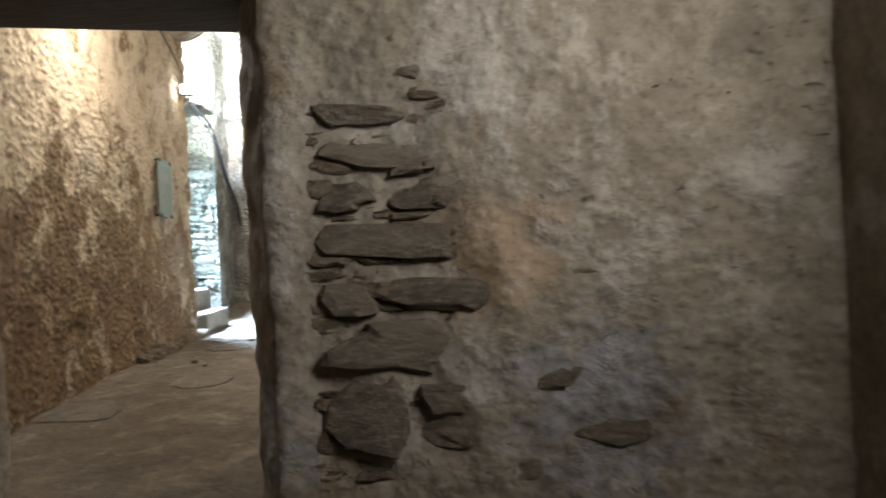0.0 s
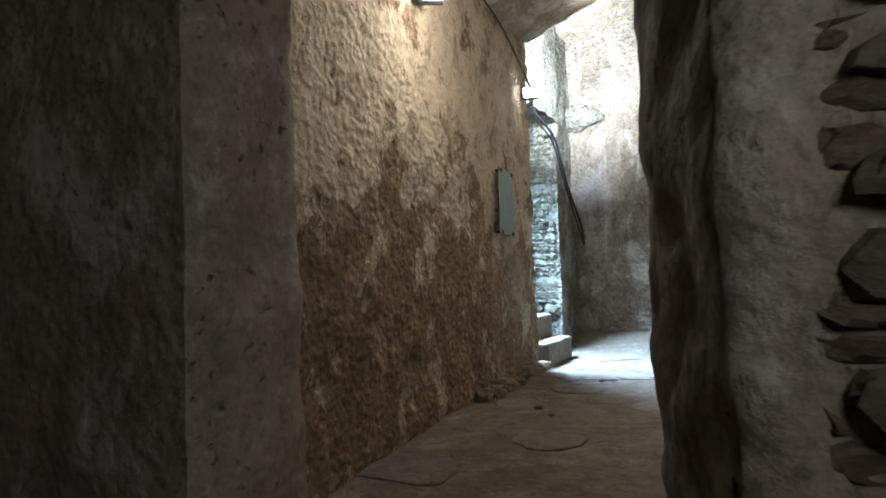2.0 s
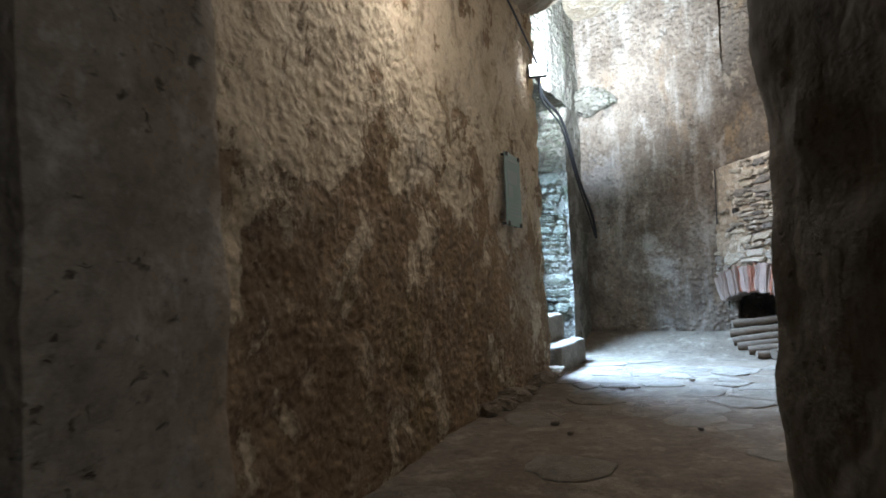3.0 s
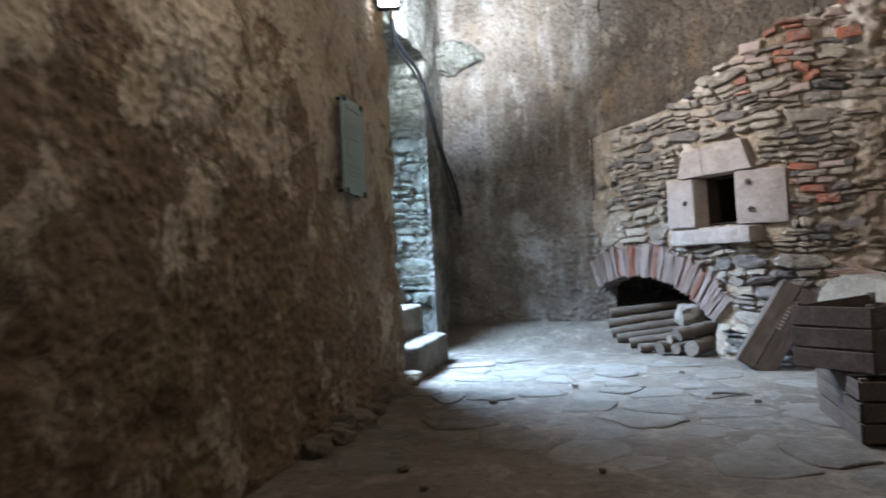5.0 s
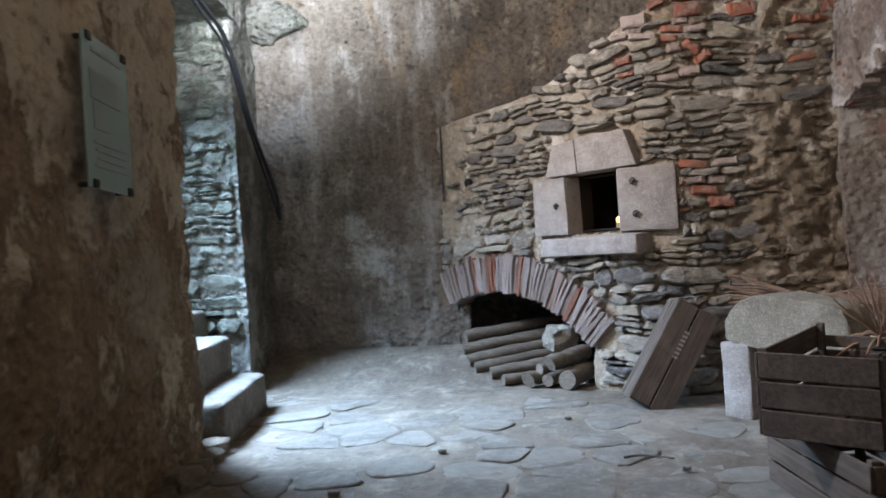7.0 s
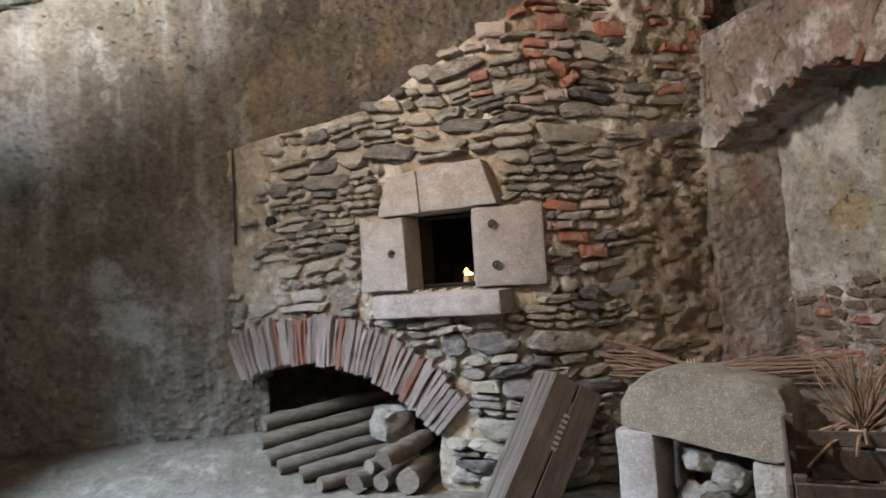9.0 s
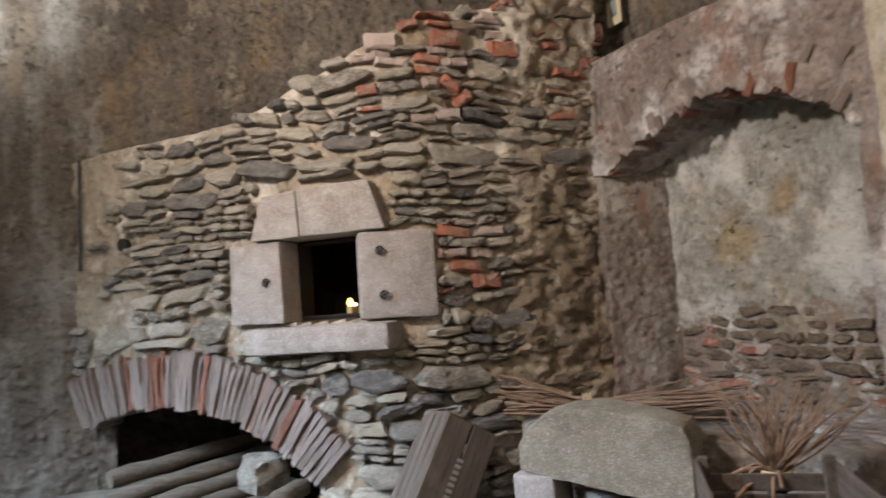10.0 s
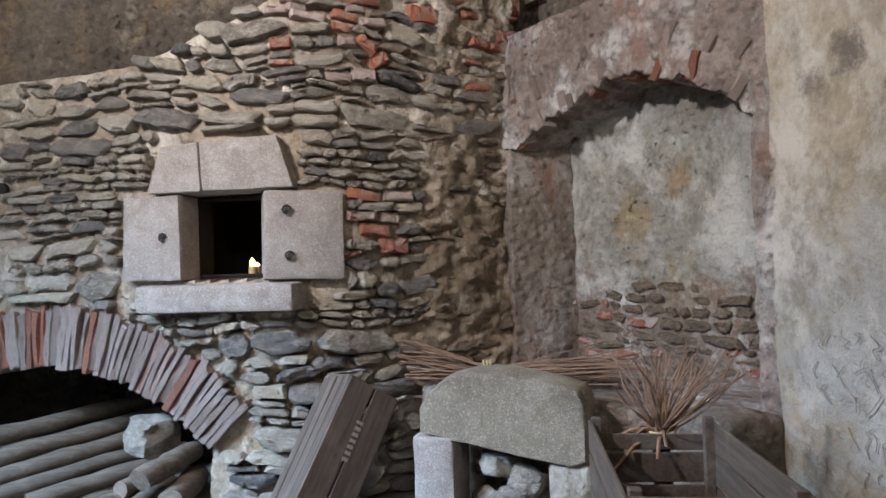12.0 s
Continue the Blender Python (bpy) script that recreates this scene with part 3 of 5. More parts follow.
for a, b in zip(LINE, LINE[1:]):
    ARC.append(ARC[-1] + (b - a).length)
FACE = ARC[-1]


def on_face(u):
    """The plan point and the tangent of the oven's face, u metres along it."""
    u = min(max(u, 0), FACE)
    i = min(int(np.searchsorted(ARC, u)), len(ARC) - 1)
    i = max(i, 1)
    f = (u - ARC[i - 1]) / (ARC[i] - ARC[i - 1])
    p = LINE[i - 1].lerp(LINE[i], f)
    t = (LINE[min(i + 2, len(LINE) - 1)] - LINE[max(i - 3, 0)]).normalized()
    return p, t


def face_u(x):
    """The u at which the face has that x."""
    return float(np.interp(x, [p.x for p in LINE], ARC))


def face_pose(u, z, out=0.0, tilt=0.0):
    """A pose on the face: x along it, y inwards, z up; moved out of the face by out."""
    p, t = on_face(u)
    n = Vector((t.y, -t.x))
    m = pose(p.x + n.x * out, p.y + n.y * out, z, 0, 0, math.degrees(math.atan2(t.y, t.x)))
    return m @ pose(0, 0, 0, 0, tilt, 0)


ARCH_L, ARCH_R, ARCH_U = face_u(-2.25), face_u(-1.0), face_u(-1.77)
RADIUS = 1.42
CENTRE = 0.785 - RADIUS
RING = 0.335
MOUTH = (face_u(-1.085), face_u(-0.715), 1.28, 1.73)


def oven_top(u):
    x = on_face(u)[0].x
    return float(np.interp(x, [-2.3, -2.05, -1.3, -0.85, -0.45, -0.2, 0.2, 0.6, 1.0], [2.4, 2.44, 2.5, 2.72, 2.92, 3.05, 3.1, 3.3, 3.6]))


def arch_dist(u, z):
    return math.hypot(u - ARCH_U, z - CENTRE)


def oven_open(u, z):
    if arch_dist(u, z) < RADIUS + 0.05 and z > -0.3 and ARCH_L - 0.1 < u < ARCH_R + 0.02:
        return True
    return MOUTH[0] - 0.03 < u < MOUTH[1] + 0.03 and MOUTH[2] - 0.03 < z < MOUTH[3] + 0.03


def oven_front(u, v):
    s = u * FACE
    z = -0.3 + (oven_top(s) + 0.3) * v
    p, t = on_face(s)
    n = Vector((t.y, -t.x))
    d = rough(p.x, p.y, z, 0.026, 0.6)
    wild = ease(0.0, 0.4, p.x)
    d += wild * (0.035 * noise.noise(Vector((p.x * 6, 2.0, z * 11))) + 0.025 * noise.noise(Vector((p.x * 14, 7.0, z * 24))))
    flush = 1 - ease(-2.0, -1.5, p.x)
    q = p + n * (d * 1.3 - 0.03 + 0.05 * wild + 0.022 * flush)
    return (q.x, q.y, z)


def oven_back(u, v):
    x, y, z = oven_front(u, v)
    t = on_face(u * FACE)[1]
    return (x - t.y * 0.24, y + t.x * 0.24, z)


oven = thing("bread_oven", pose(-0.8, 11.4, 0), "rubble-stone bread oven with a granite mouth above a brick-arched wood store", "oven")
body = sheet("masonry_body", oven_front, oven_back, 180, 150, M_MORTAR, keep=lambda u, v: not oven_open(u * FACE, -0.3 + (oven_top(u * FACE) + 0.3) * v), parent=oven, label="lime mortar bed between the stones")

# inner chamber of the oven
chamber_m = face_pose((MOUTH[0] + MOUTH[1]) / 2, 1.5, -0.58)
bm = bmesh.new()
for m, s in (((0, 0, -0.24), (0.9, 0.8, 0.04)), ((0, 0, 0.36), (0.9, 0.8, 0.04)), ((-0.44, 0, 0.06), (0.04, 0.8, 0.58)), ((0.44, 0, 0.06), (0.04, 0.8, 0.58)), ((0, 0.4, 0.06), (0.9, 0.04, 0.6))):
    box(bm, Matrix.Translation(m), *s)
bm.transform(chamber_m)
part("baking_chamber", bm, M_SOOT_SHADE, oven, "sooty black baking chamber")

# sleeve added over the throat's lit masonry, black in place of the shade there
bm = bmesh.new()
half_w, half_h = (MOUTH[1] - MOUTH[0]) / 2, (MOUTH[3] - MOUTH[2]) / 2
for m, size in (((0, 0, half_h), (2 * half_w, 0.16, 0.012)), ((0, 0, -half_h), (2 * half_w, 0.16, 0.012)), ((half_w, 0, 0), (0.012, 0.16, 2 * half_h)), ((-half_w, 0, 0), (0.012, 0.16, 2 * half_h))):
    box(bm, Matrix.Translation(m), *size)
bm.transform(face_pose((MOUTH[0] + MOUTH[1]) / 2, (MOUTH[2] + MOUTH[3]) / 2, -0.25))
part("mouth_lining", bm, M_SOOT_SHADE, oven, "sooty black sleeve added to keep the oven's throat dark")

STORE = [face_pose(ARCH_L + 0.02, 0, -0.08).translation, Vector((-2.0, 12.75, 0)), Vector((-1.2, 12.8, 0)), Vector((-0.55, 12.3, 0)), face_pose(ARCH_R + 0.02, 0, -0.25).translation, face_pose(ARCH_R + 0.01, 0, -0.05).translation]


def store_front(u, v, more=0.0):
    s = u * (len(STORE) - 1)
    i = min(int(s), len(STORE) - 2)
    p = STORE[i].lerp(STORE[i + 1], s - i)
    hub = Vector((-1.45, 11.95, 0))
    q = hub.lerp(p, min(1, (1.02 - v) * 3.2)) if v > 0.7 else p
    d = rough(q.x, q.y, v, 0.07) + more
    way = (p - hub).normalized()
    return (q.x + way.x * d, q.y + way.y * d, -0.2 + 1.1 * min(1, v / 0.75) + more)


# inner shell added to darken the store; its near-black colour carries the recess's shade
sheet("store_lining", store_front, lambda u, v: store_front(u, v, 0.06), 60, 30, M_STORE, parent=oven, label="sooty rubble inside of the wood store, the recess's shade put into its colour")

# dressed granite round the mouth
rnd = random.Random(11)


def face_block(name, corners, depth, proud, material, bevel=0.018, label=""):
    """A dressed block given by its four corners (u, z) on the face, counter-clockwise from the lower left."""
    bm = bmesh.new()
    uc = sum(c[0] for c in corners) / 4
    p, t = on_face(uc)
    n = Vector((t.y, -t.x))
    lo = []
    for off in (proud, proud - depth):
        for u, z in corners:
            q = on_face(u)[0] if abs(u - uc) < 0.1 else p + t * (u - uc)
            q = 0.35 * on_face(u)[0] + 0.65 * (p + t * (u - uc))
            q = q + n * off
            lo.append(bm.verts.new((q.x, q.y, z)))
    a = lo
    for f in ((0, 1, 2, 3), (7, 6, 5, 4), (0, 4, 5, 1), (1, 5, 6, 2), (2, 6, 7, 3), (3, 7, 4, 0)):
        bm.faces.new([a[i] for i in f])
    bmesh.ops.bevel(bm, geom=bm.edges[:], offset=bevel, segments=2, profile=0.6, affect="EDGES")
    bmesh.ops.subdivide_edges(bm, edges=[e for e in bm.edges if e.calc_length() > 0.06], cuts=3, use_grid_fill=True)
    for v in bm.verts:
        d = rough(v.co.x * 3, v.co.y * 3, v.co.z * 3, 0.006)
        v.co += Vector((n.x * d, n.y * d, d * 0.6))
    bmesh.ops.recalc_face_normals(bm, faces=bm.faces[:])
    return smooth(part(name, bm, material, oven, label), 55)


fu = face_u
face_block("jamb_block", [(fu(-1.36), 1.26), (fu(-1.085), 1.255), (fu(-1.09), 1.735), (fu(-1.35), 1.725)], 0.3, 0.035, M_MOUTH, 0.018, "pale dressed granite jamb")
right_jamb = face_block("jamb_block", [(fu(-0.715), 1.25), (fu(-0.3), 1.24), (fu(-0.3), 1.74), (fu(-0.715), 1.74)], 0.3, 0.04, M_MOUTH, 0.022, "pinkish dressed granite jamb")
face_block("lintel_block", [(fu(-1.235), 1.745), (fu(-0.985), 1.745), (fu(-1.0), 2.03), (fu(-1.17), 2.01)], 0.3, 0.04, M_MOUTH, 0.016, "cracked granite lintel")
face_block("lintel_block", [(fu(-0.98), 1.745), (fu(-0.545), 1.75), (fu(-0.63), 2.04), (fu(-0.992), 2.03)], 0.3, 0.045, M_MOUTH, 0.02, "cracked granite lintel")
face_block("sill_block", [(fu(-1.25), 1.08), (fu(-0.52), 1.08), (fu(-0.52), 1.235), (fu(-1.25), 1.235)], 0.4, 0.14, M_MOUTH, 0.035, "thick worn granite sill")

for u, z, out in ((fu(-1.16), 1.5, 0.045), (fu(-0.6), 1.63, 0.05), (fu(-0.59), 1.38, 0.05)):
    bm = bmesh.new()
    tube(bm, [(0.022 * math.cos(a), 0, 0.022 * math.sin(a)) for a in [math.tau * k / 10 for k in range(9)]], 0.006, 6)
    tube(bm, [(0, 0.02, 0), (0, -0.012, 0)], 0.011, 8)
    bm.transform(face_pose(u, z, out))
    part("iron_hook", bm, M_IRON, oven, "rusty iron hinge hook")

# bricks of the arch ring
arch_n = 46
span0, span1 = -math.asin((ARCH_U - ARCH_L + 0.02) / (RADIUS + 0.1)), math.asin((ARCH_R + 0.03 - ARCH_U) / RADIUS)
ring_meshes = []
for k in range(6):
    bm = bmesh.new()
    box(bm, Matrix.Identity(4), 1, 1, 1, 0.0, 0.05, rnd)
    bmesh.ops.subdivide_edges(bm, edges=[e for e in bm.edges if abs(e.verts[0].co.z - e.verts[1].co.z) > 0.5], cuts=3)
    for v in bm.verts:
        v.co.x += rnd.uniform(-0.06, 0.06)
        v.co.y += rnd.uniform(-0.05, 0.05)
    mesh = bpy.data.meshes.new("arch_brick")
    bm.to_mesh(mesh)
    bm.free()
    mesh.materials.append(M_RINGBRICK)
    ring_meshes.append(mesh)
for i in range(arch_n):
    a = span0 + (span1 - span0) * (i + 0.5) / arch_n
    length = RING * (0.88 if i > arch_n - 5 else 1.0) + rnd.uniform(-0.03, 0.03)
    r = RADIUS + length / 2 + rnd.uniform(-0.008, 0.012)
    width = (span1 - span0) * (RADIUS + RING / 2) / arch_n * rnd.uniform(0.74, 0.93)
    m = face_pose(ARCH_U + r * math.sin(a), CENTRE + r * math.cos(a), -0.09 + rnd.uniform(-0.014, 0.014), math.degrees(a) + rnd.uniform(-1.5, 1.5))
    piece("arch_brick", ring_meshes[i % 6], m @ Matrix.Diagonal((width, 0.24, length, 1)), oven)

# rubble stones laid in rough courses
def oven_clear(uc, zc, hw, hh):
    """True where a stone may lie: clear of the arch, the granite and the top edge."""
    x = on_face(uc)[0].x
    if zc + hh * 0.4 > oven_top(uc) or zc < ground_z(x, 11):
        return False
    for d in (-hw * 0.85, 0, hw * 0.85):
        for e in (-hh * 0.8, hh * 0.8):
            if arch_dist(uc + d, zc + e) < RADIUS + RING + 0.005 and uc + d < ARCH_R + 0.24 and zc < 1.3 and math.atan2(uc + d - ARCH_U, zc + e - CENTRE) < span1 + 0.03:
                return False
            if uc + d < ARCH_R + 0.02 and zc < 0.6:
                return False
            for l, r, lo, hi in ((-1.37, -0.29, 1.24, 1.75), (-1.26, -0.51, 1.07, 1.26), (-1.235, -0.55, 1.74, 2.045)):
                if fu(l) < uc + d < fu(r) and lo < zc + e < hi:
                    return False
    return True


chips, mud_chips, brick_chips = Heap(), Heap(), Heap()
laid = 0
for a0, a1, b0, b1 in courses(0.02, FACE - 0.02, 0.0, 3.5, (0.05, 0.065, 0.08, 0.1, 0.12, 0.15), rnd):
    uc, zc = warp((a0 + a1) / 2, (b0 + b1) / 2, 4.0)
    x = on_face(uc)[0].x
    hw, hh = (a1 - a0) / 2, (b1 - b0) / 2
    tall = ease(2.25, 2.7, zc)
    reddish = tall * (0.62 if -0.95 < x < 0.0 else 0.42 if x > -0.95 else 0.0)
    if -0.3 < x < 0.12 and 1.35 < zc < 1.75:
        reddish = 0.8
    red = rnd.random() < reddish + 0.015
    if red and hw > 0.11:
        hw = 0.1
    if not oven_clear(uc, zc, hw, hh):
        fits = [(d, k) for k in (0.6, 0.4, 0.28) for d in (0, -0.5 * hw, 0.5 * hw, -0.7 * hw, 0.7 * hw) if oven_clear(uc + d, zc, hw * k, hh * 0.8)]
        if not fits:
            continue
        uc, hw = uc + fits[0][0], hw * fits[0][1]
    plastered = (1 - ease(-2.1, -1.85, x + 0.12 * noise.noise(Vector((zc * 4, 1, 2))))) * ease(1.25, 1.45, zc)
    muddy = ease(0.05, 0.42, x + 0.12 * noise.noise(Vector((zc * 5, 2, 2)))) * (1 - ease(1.95, 2.35, zc))
    if rnd.random() < plastered * 0.95 or rnd.random() < muddy * 0.4:
        continue
    flat = cell_outline(uc - hw, uc + hw, zc - hh, zc + hh, rnd, red, rnd.uniform(0.003, 0.012))
    shape = centred([warp(p, q, 4.0) if not red else (p, q) for p, q in flat])[2]
    proud = rnd.uniform(0.008, 0.052) - 0.012 * muddy
    verts, faces = faceted(shape, rnd, proud, 0.12, 0.12)
    m = face_pose(uc, zc, 0.0, rnd.uniform(-7, 7) + (rnd.choice((-22, 20, 35)) if hw < 0.07 and rnd.random() < 0.15 else 0))
    brown = muddy > 0.4 or (tall > 0.5 and x > -0.2 and rnd.random() < 0.5)
    if 4 * hw * hh > 0.0065 and laid < 330 and not (muddy > 0.5):
        laid += 1
        tone = M_BRICK if red else M_DARKSTONE if brown else rnd.choice((M_SCHIST, M_SCHIST, M_TAN, M_SCHIST, M_SLATE))
        piece("brick" if red else "stone", loose_mesh("stone", verts, faces, tone), m, oven)
    else:
        (brick_chips if red else mud_chips if brown else chips).put(verts, faces, m)
chips.link("stone_fill", M_CHIPS, oven, "small grey and tan stones packed between the large ones")
mud_chips.link("muddy_fill", M_MUDCHIPS, oven, "brown stones half buried in mud mortar")
brick_chips.link("brick_fill", M_BRICKCHIPS, oven, "broken red brick ends among the stones")

# vent hole at the oven's shoulder: a solid disc, its inner shade painted black
bm = bmesh.new()
tube(bm, [(0, -0.01, 0), (0, 0.02, 0)], 0.042, 14)
bm.transform(face_pose(fu(-1.97), 1.82, 0.012))
part("vent_hole_disc", bm, M_SOOT_SHADE, oven, "black disc painted as the shade inside a round vent hole")

# light in the oven: two small flames
glow_spot = face_pose((MOUTH[0] + MOUTH[1]) / 2, 1.3, 0)
for dx, dy, h, mat in ((0.02, 0.32, 0.05, M_FLAME), (0.16, 0.2, 0.02, M_WAX), (0.03, 0.36, 0.02, M_WAX)):
    candle = thing("candle", glow_spot @ Matrix.Translation((dx, dy, 0)), "small lit candle on the oven floor", "candle", "candles in the oven")
    bm = bmesh.new()
    tube(bm, [(0, 0, -0.02), (0, 0, 0.03)], 0.022, 9)
    ob = part("wax", bm, M_STRAW)
    ob.parent = candle
    bm = bmesh.new()
    tube(bm, [(0, 0, 0.03), (0, 0, 0.03 + h * 0.5), (0, 0, 0.03 + h)], [0.012, 0.02, 0.004], 8)
    ob = part("flame", bm, mat)
    ob.parent = candle
lamp("candle_light", "POINT", glow_spot @ Matrix.Translation((0.05, 0.3, 0.12)), 0.2, (1.0, 0.55, 0.2), radius=0.03)

# ---- niche wall and pier ----
N0, N1 = Vector((0.86, 11.12)), Vector((1.12, 9.2))
NL = (N1 - N0).length
NT = (N1 - N0).normalized()
NN = Vector((NT.y, -NT.x)) * -1
if NN.x > 0:
    NN = -NN


def arch_edge(s):
    z = float(np.interp(s, [0.0, 0.1, 0.32, 0.57, 0.84, 1.02, 1.2, 1.39, 1.57, 1.67, 1.72], [2.0, 2.04, 2.13, 2.245, 2.315, 2.33, 2.29, 2.22, 2.12, 2.01, 1.94]))
    return z + 0.05 * noise.noise(Vector((s * 9, 1.3, 0))) + 0.042 * noise.noise(Vector((s * 23, 5.3, 0)))


def niche_at(s, z, depth=0.0):
    p = N0 + NT * s + NN * (rough(s, 3.3, z, 0.045) - depth)
    return (p.x, p.y, z)


def niche_sheet(name, s0, s1, low, high, nu, nv, label):
    def front(u, v):
        s = s0 + (s1 - s0) * u
        lo = low(s)
        return niche_at(s, lo + (high - lo) * v)

    def back(u, v):
        s = s0 + (s1 - s0) * u
        lo = low(s)
        p = N0 + NT * s - NN * 0.55
        return (p.x, p.y, lo + (high - lo) * v)

    ob = sheet(name, front, back, nu, nv, M_NICHE)
    return tagged(ob, label, "wall", kind="structure")


wall_niche = niche_sheet("wall_niche_low", 0.0, NL, lambda s: -0.3, 0.62, 60, 30, "rough pinkish plaster below the niche")
block_wall("wall_niche_side", [(0.86, 11.0), (1.36, 10.94), (1.42, 11.3), (0.92, 11.3)], 0.55, 2.6, M_REVEAL, 0.035, 0.045, "rough brown reveal of the niche with bare rubble")
niche_sheet("wall_niche_end", 1.72, NL, lambda s: 0.62, 2.75, 12, 70, "pinkish plaster jamb of the niche")
wall_niche_arch = niche_sheet("wall_niche_arch", 0.0, 1.72, arch_edge, 2.8, 100, 34, "whitewashed brick arch over the niche, crumbling edge")


def panel_front(u, v):
    s, z = -0.1 + (NL + 0.2) * u, 0.3 + 2.6 * v
    p = N0 + NT * s - NN * (0.44 + rough(s, 9.1, z, 0.02))
    return (p.x, p.y, z)


niche_panel = sheet("wall_niche_panel", panel_front, lambda u, v: (N0.x + NT.x * NL * u + 1.0, N0.y + NT.y * NL * u, 0.3 + 2.6 * v), 50, 60, M_PANEL)
tagged(niche_panel, "stained grey plaster panel at the back of the niche", "wall", kind="structure")
block_wall("wall_above_niche", [(1.22, 11.6), (1.5, 9.0), (2.3, 9.0), (2.3, 11.6)], 2.4, 6.0, M_BROWN, 0.03, 0.08, "dark masonry set back above the niche arch")
block_wall("pier", [(1.08, 9.32), (0.86, 8.45), (0.2, 8.3), (0.16, 8.0), (1.0, 7.5), (2.3, 7.5), (2.3, 9.32)], -0.4, 6.0, M_PIER, 0.018, 0.06, "cream plastered pier with scratched graffiti", "pier")

# rubble laid bare at the foot of the niche, and bricks in its arch
niche_bricks = []
for mesh in ring_meshes:
    mesh = mesh.copy()
    mesh.materials[0] = M_NICHEBRICK
    niche_bricks.append(mesh)
rnd = random.Random(61)
niche_rubble, niche_ends = Heap(), Heap()
for a0, a1, b0, b1 in courses(0.05, 1.7, 0.6, 1.2, (0.05, 0.065, 0.08), rnd):
    a, b = (a0 + a1) / 2, (b0 + b1) / 2
    if b > 1.13 - 0.07 * math.sin(5 * a) or rnd.random() < 0.12:
        continue
    a, b, shape = centred([warp(p, q, 21.0) for p, q in cell_outline(a0, a1, b0, b1, rnd, False, 0.008)])
    p = N0 + NT * a - NN * 0.43
    verts, faces = faceted(shape, rnd, rnd.uniform(-0.005, 0.022), 0.06, 0.1)
    (niche_ends if rnd.random() < 0.12 else niche_rubble).put(verts, faces, pose(p.x, p.y, b, 0, rnd.uniform(-5, 5), math.degrees(math.atan2(NT.y, NT.x))))
niche_rubble.link("rubble", M_MUDCHIPS, niche_panel, "brown rubble bared below the panel's plaster")
niche_ends.link("brick_fill", M_BRICKCHIPS, niche_panel, "dull red brick ends among the rubble")
for i in range(64):
    row = i % 2
    s = 0.12 + 1.56 * (i + rnd.uniform(0.2, 0.8)) / 64
    if rnd.random() < 0.4:
        continue
    length = rnd.uniform(0.08, 0.17)
    slope = (arch_edge(s + 0.1) - arch_edge(s - 0.1)) / 0.2
    fan = -math.atan(slope) * 0.9
    up = length / 2 - 0.012 + row * 0.17
    p = N0 + NT * (s + math.sin(fan) * up) + NN * (-0.064 + rnd.uniform(-0.03, 0.012))
    m = pose(p.x, p.y, arch_edge(s) + math.cos(fan) * up, 0, 0, math.degrees(math.atan2(NT.y, NT.x))) @ pose(0, 0, 0, 0, math.degrees(fan) + rnd.uniform(-9, 9), 0)
    piece("arch_brick", niche_bricks[i % 6], m @ Matrix.Diagonal((rnd.uniform(0.035, 0.055), 0.12, length, 1)), wall_niche_arch)

# ---- steps of the outer doorway ----


def worn_block(name, plan, z0, z1, material, label, category="", bevel=0.03, bumps=0.012, parent=None, kind=""):
    """A worn stone block over a plan outline."""
    bm = bmesh.new()
    lo = [bm.verts.new((x, y, z0)) for x, y in plan]
    hi = [bm.verts.new((x, y, z1)) for x, y in plan]
    n = len(plan)
    bm.faces.new(lo[::-1])
    bm.faces.new(hi)
    for i in range(n):
        bm.faces.new((lo[i], lo[(i + 1) % n], hi[(i + 1) % n], hi[i]))
    bmesh.ops.recalc_face_normals(bm, faces=bm.faces[:])
    bmesh.ops.bevel(bm, geom=bm.edges[:], offset=bevel, segments=2, profile=0.5, affect="EDGES")
    bmesh.ops.triangulate(bm, faces=[f for f in bm.faces if len(f.verts) > 4])
    for _ in range(3):
        bmesh.ops.subdivide_edges(bm, edges=[e for e in bm.edges if e.calc_length() > 0.07], cuts=1)
    bmesh.ops.triangulate(bm, faces=bm.faces[:])
    for v in bm.verts:
        v.co += noise.noise_vector(v.co * 6) * bumps + noise.noise_vector(v.co * 19) * bumps * 0.5
    ob = smooth(part(name, bm, material, parent, label if parent else ""), 45)
    if parent is None:
        tagged(ob, label, category, kind=kind)
    return ob


worn_block("doorstep", [(-3.5, 10.0), (-3.69, 11.14), (-4.06, 11.12), (-3.86, 9.98)], -0.08, 0.29, M_FLAG, "worn stone doorstep block lit white by daylight", "step")
worn_block("doorstep", [(-3.83, 9.98), (-4.0, 11.2), (-4.5, 11.3), (-4.4, 9.98)], -0.05, 0.6, M_FLAG, "upper worn stone step of the outer doorway", "step")
worn_block("doorstep", [(-4.45, 9.9), (-4.45, 11.7), (-4.95, 11.8), (-4.95, 9.9)], -0.05, 0.8, M_FLAG, "stone threshold at the outer ground", "step")

# rough lump of masonry high on the back wall
bm = bmesh.new()
bmesh.ops.create_icosphere(bm, subdivisions=5, radius=1.0)
for v in bm.verts:
    v.co = Vector((v.co.x * 0.56, v.co.y * 0.2, v.co.z * 0.2))
    v.co += noise.noise_vector(v.co * 5) * 0.05 + noise.noise_vector(v.co * 14) * 0.03
bm.transform(pose(-4.08, 12.5, 3.68, 0, 4, 0))
tagged(smooth(part("wall_ledge", bm, M_JAMBWALL), 60), "rough ledge of broken masonry high on the plaster", "ledge", kind="structure")

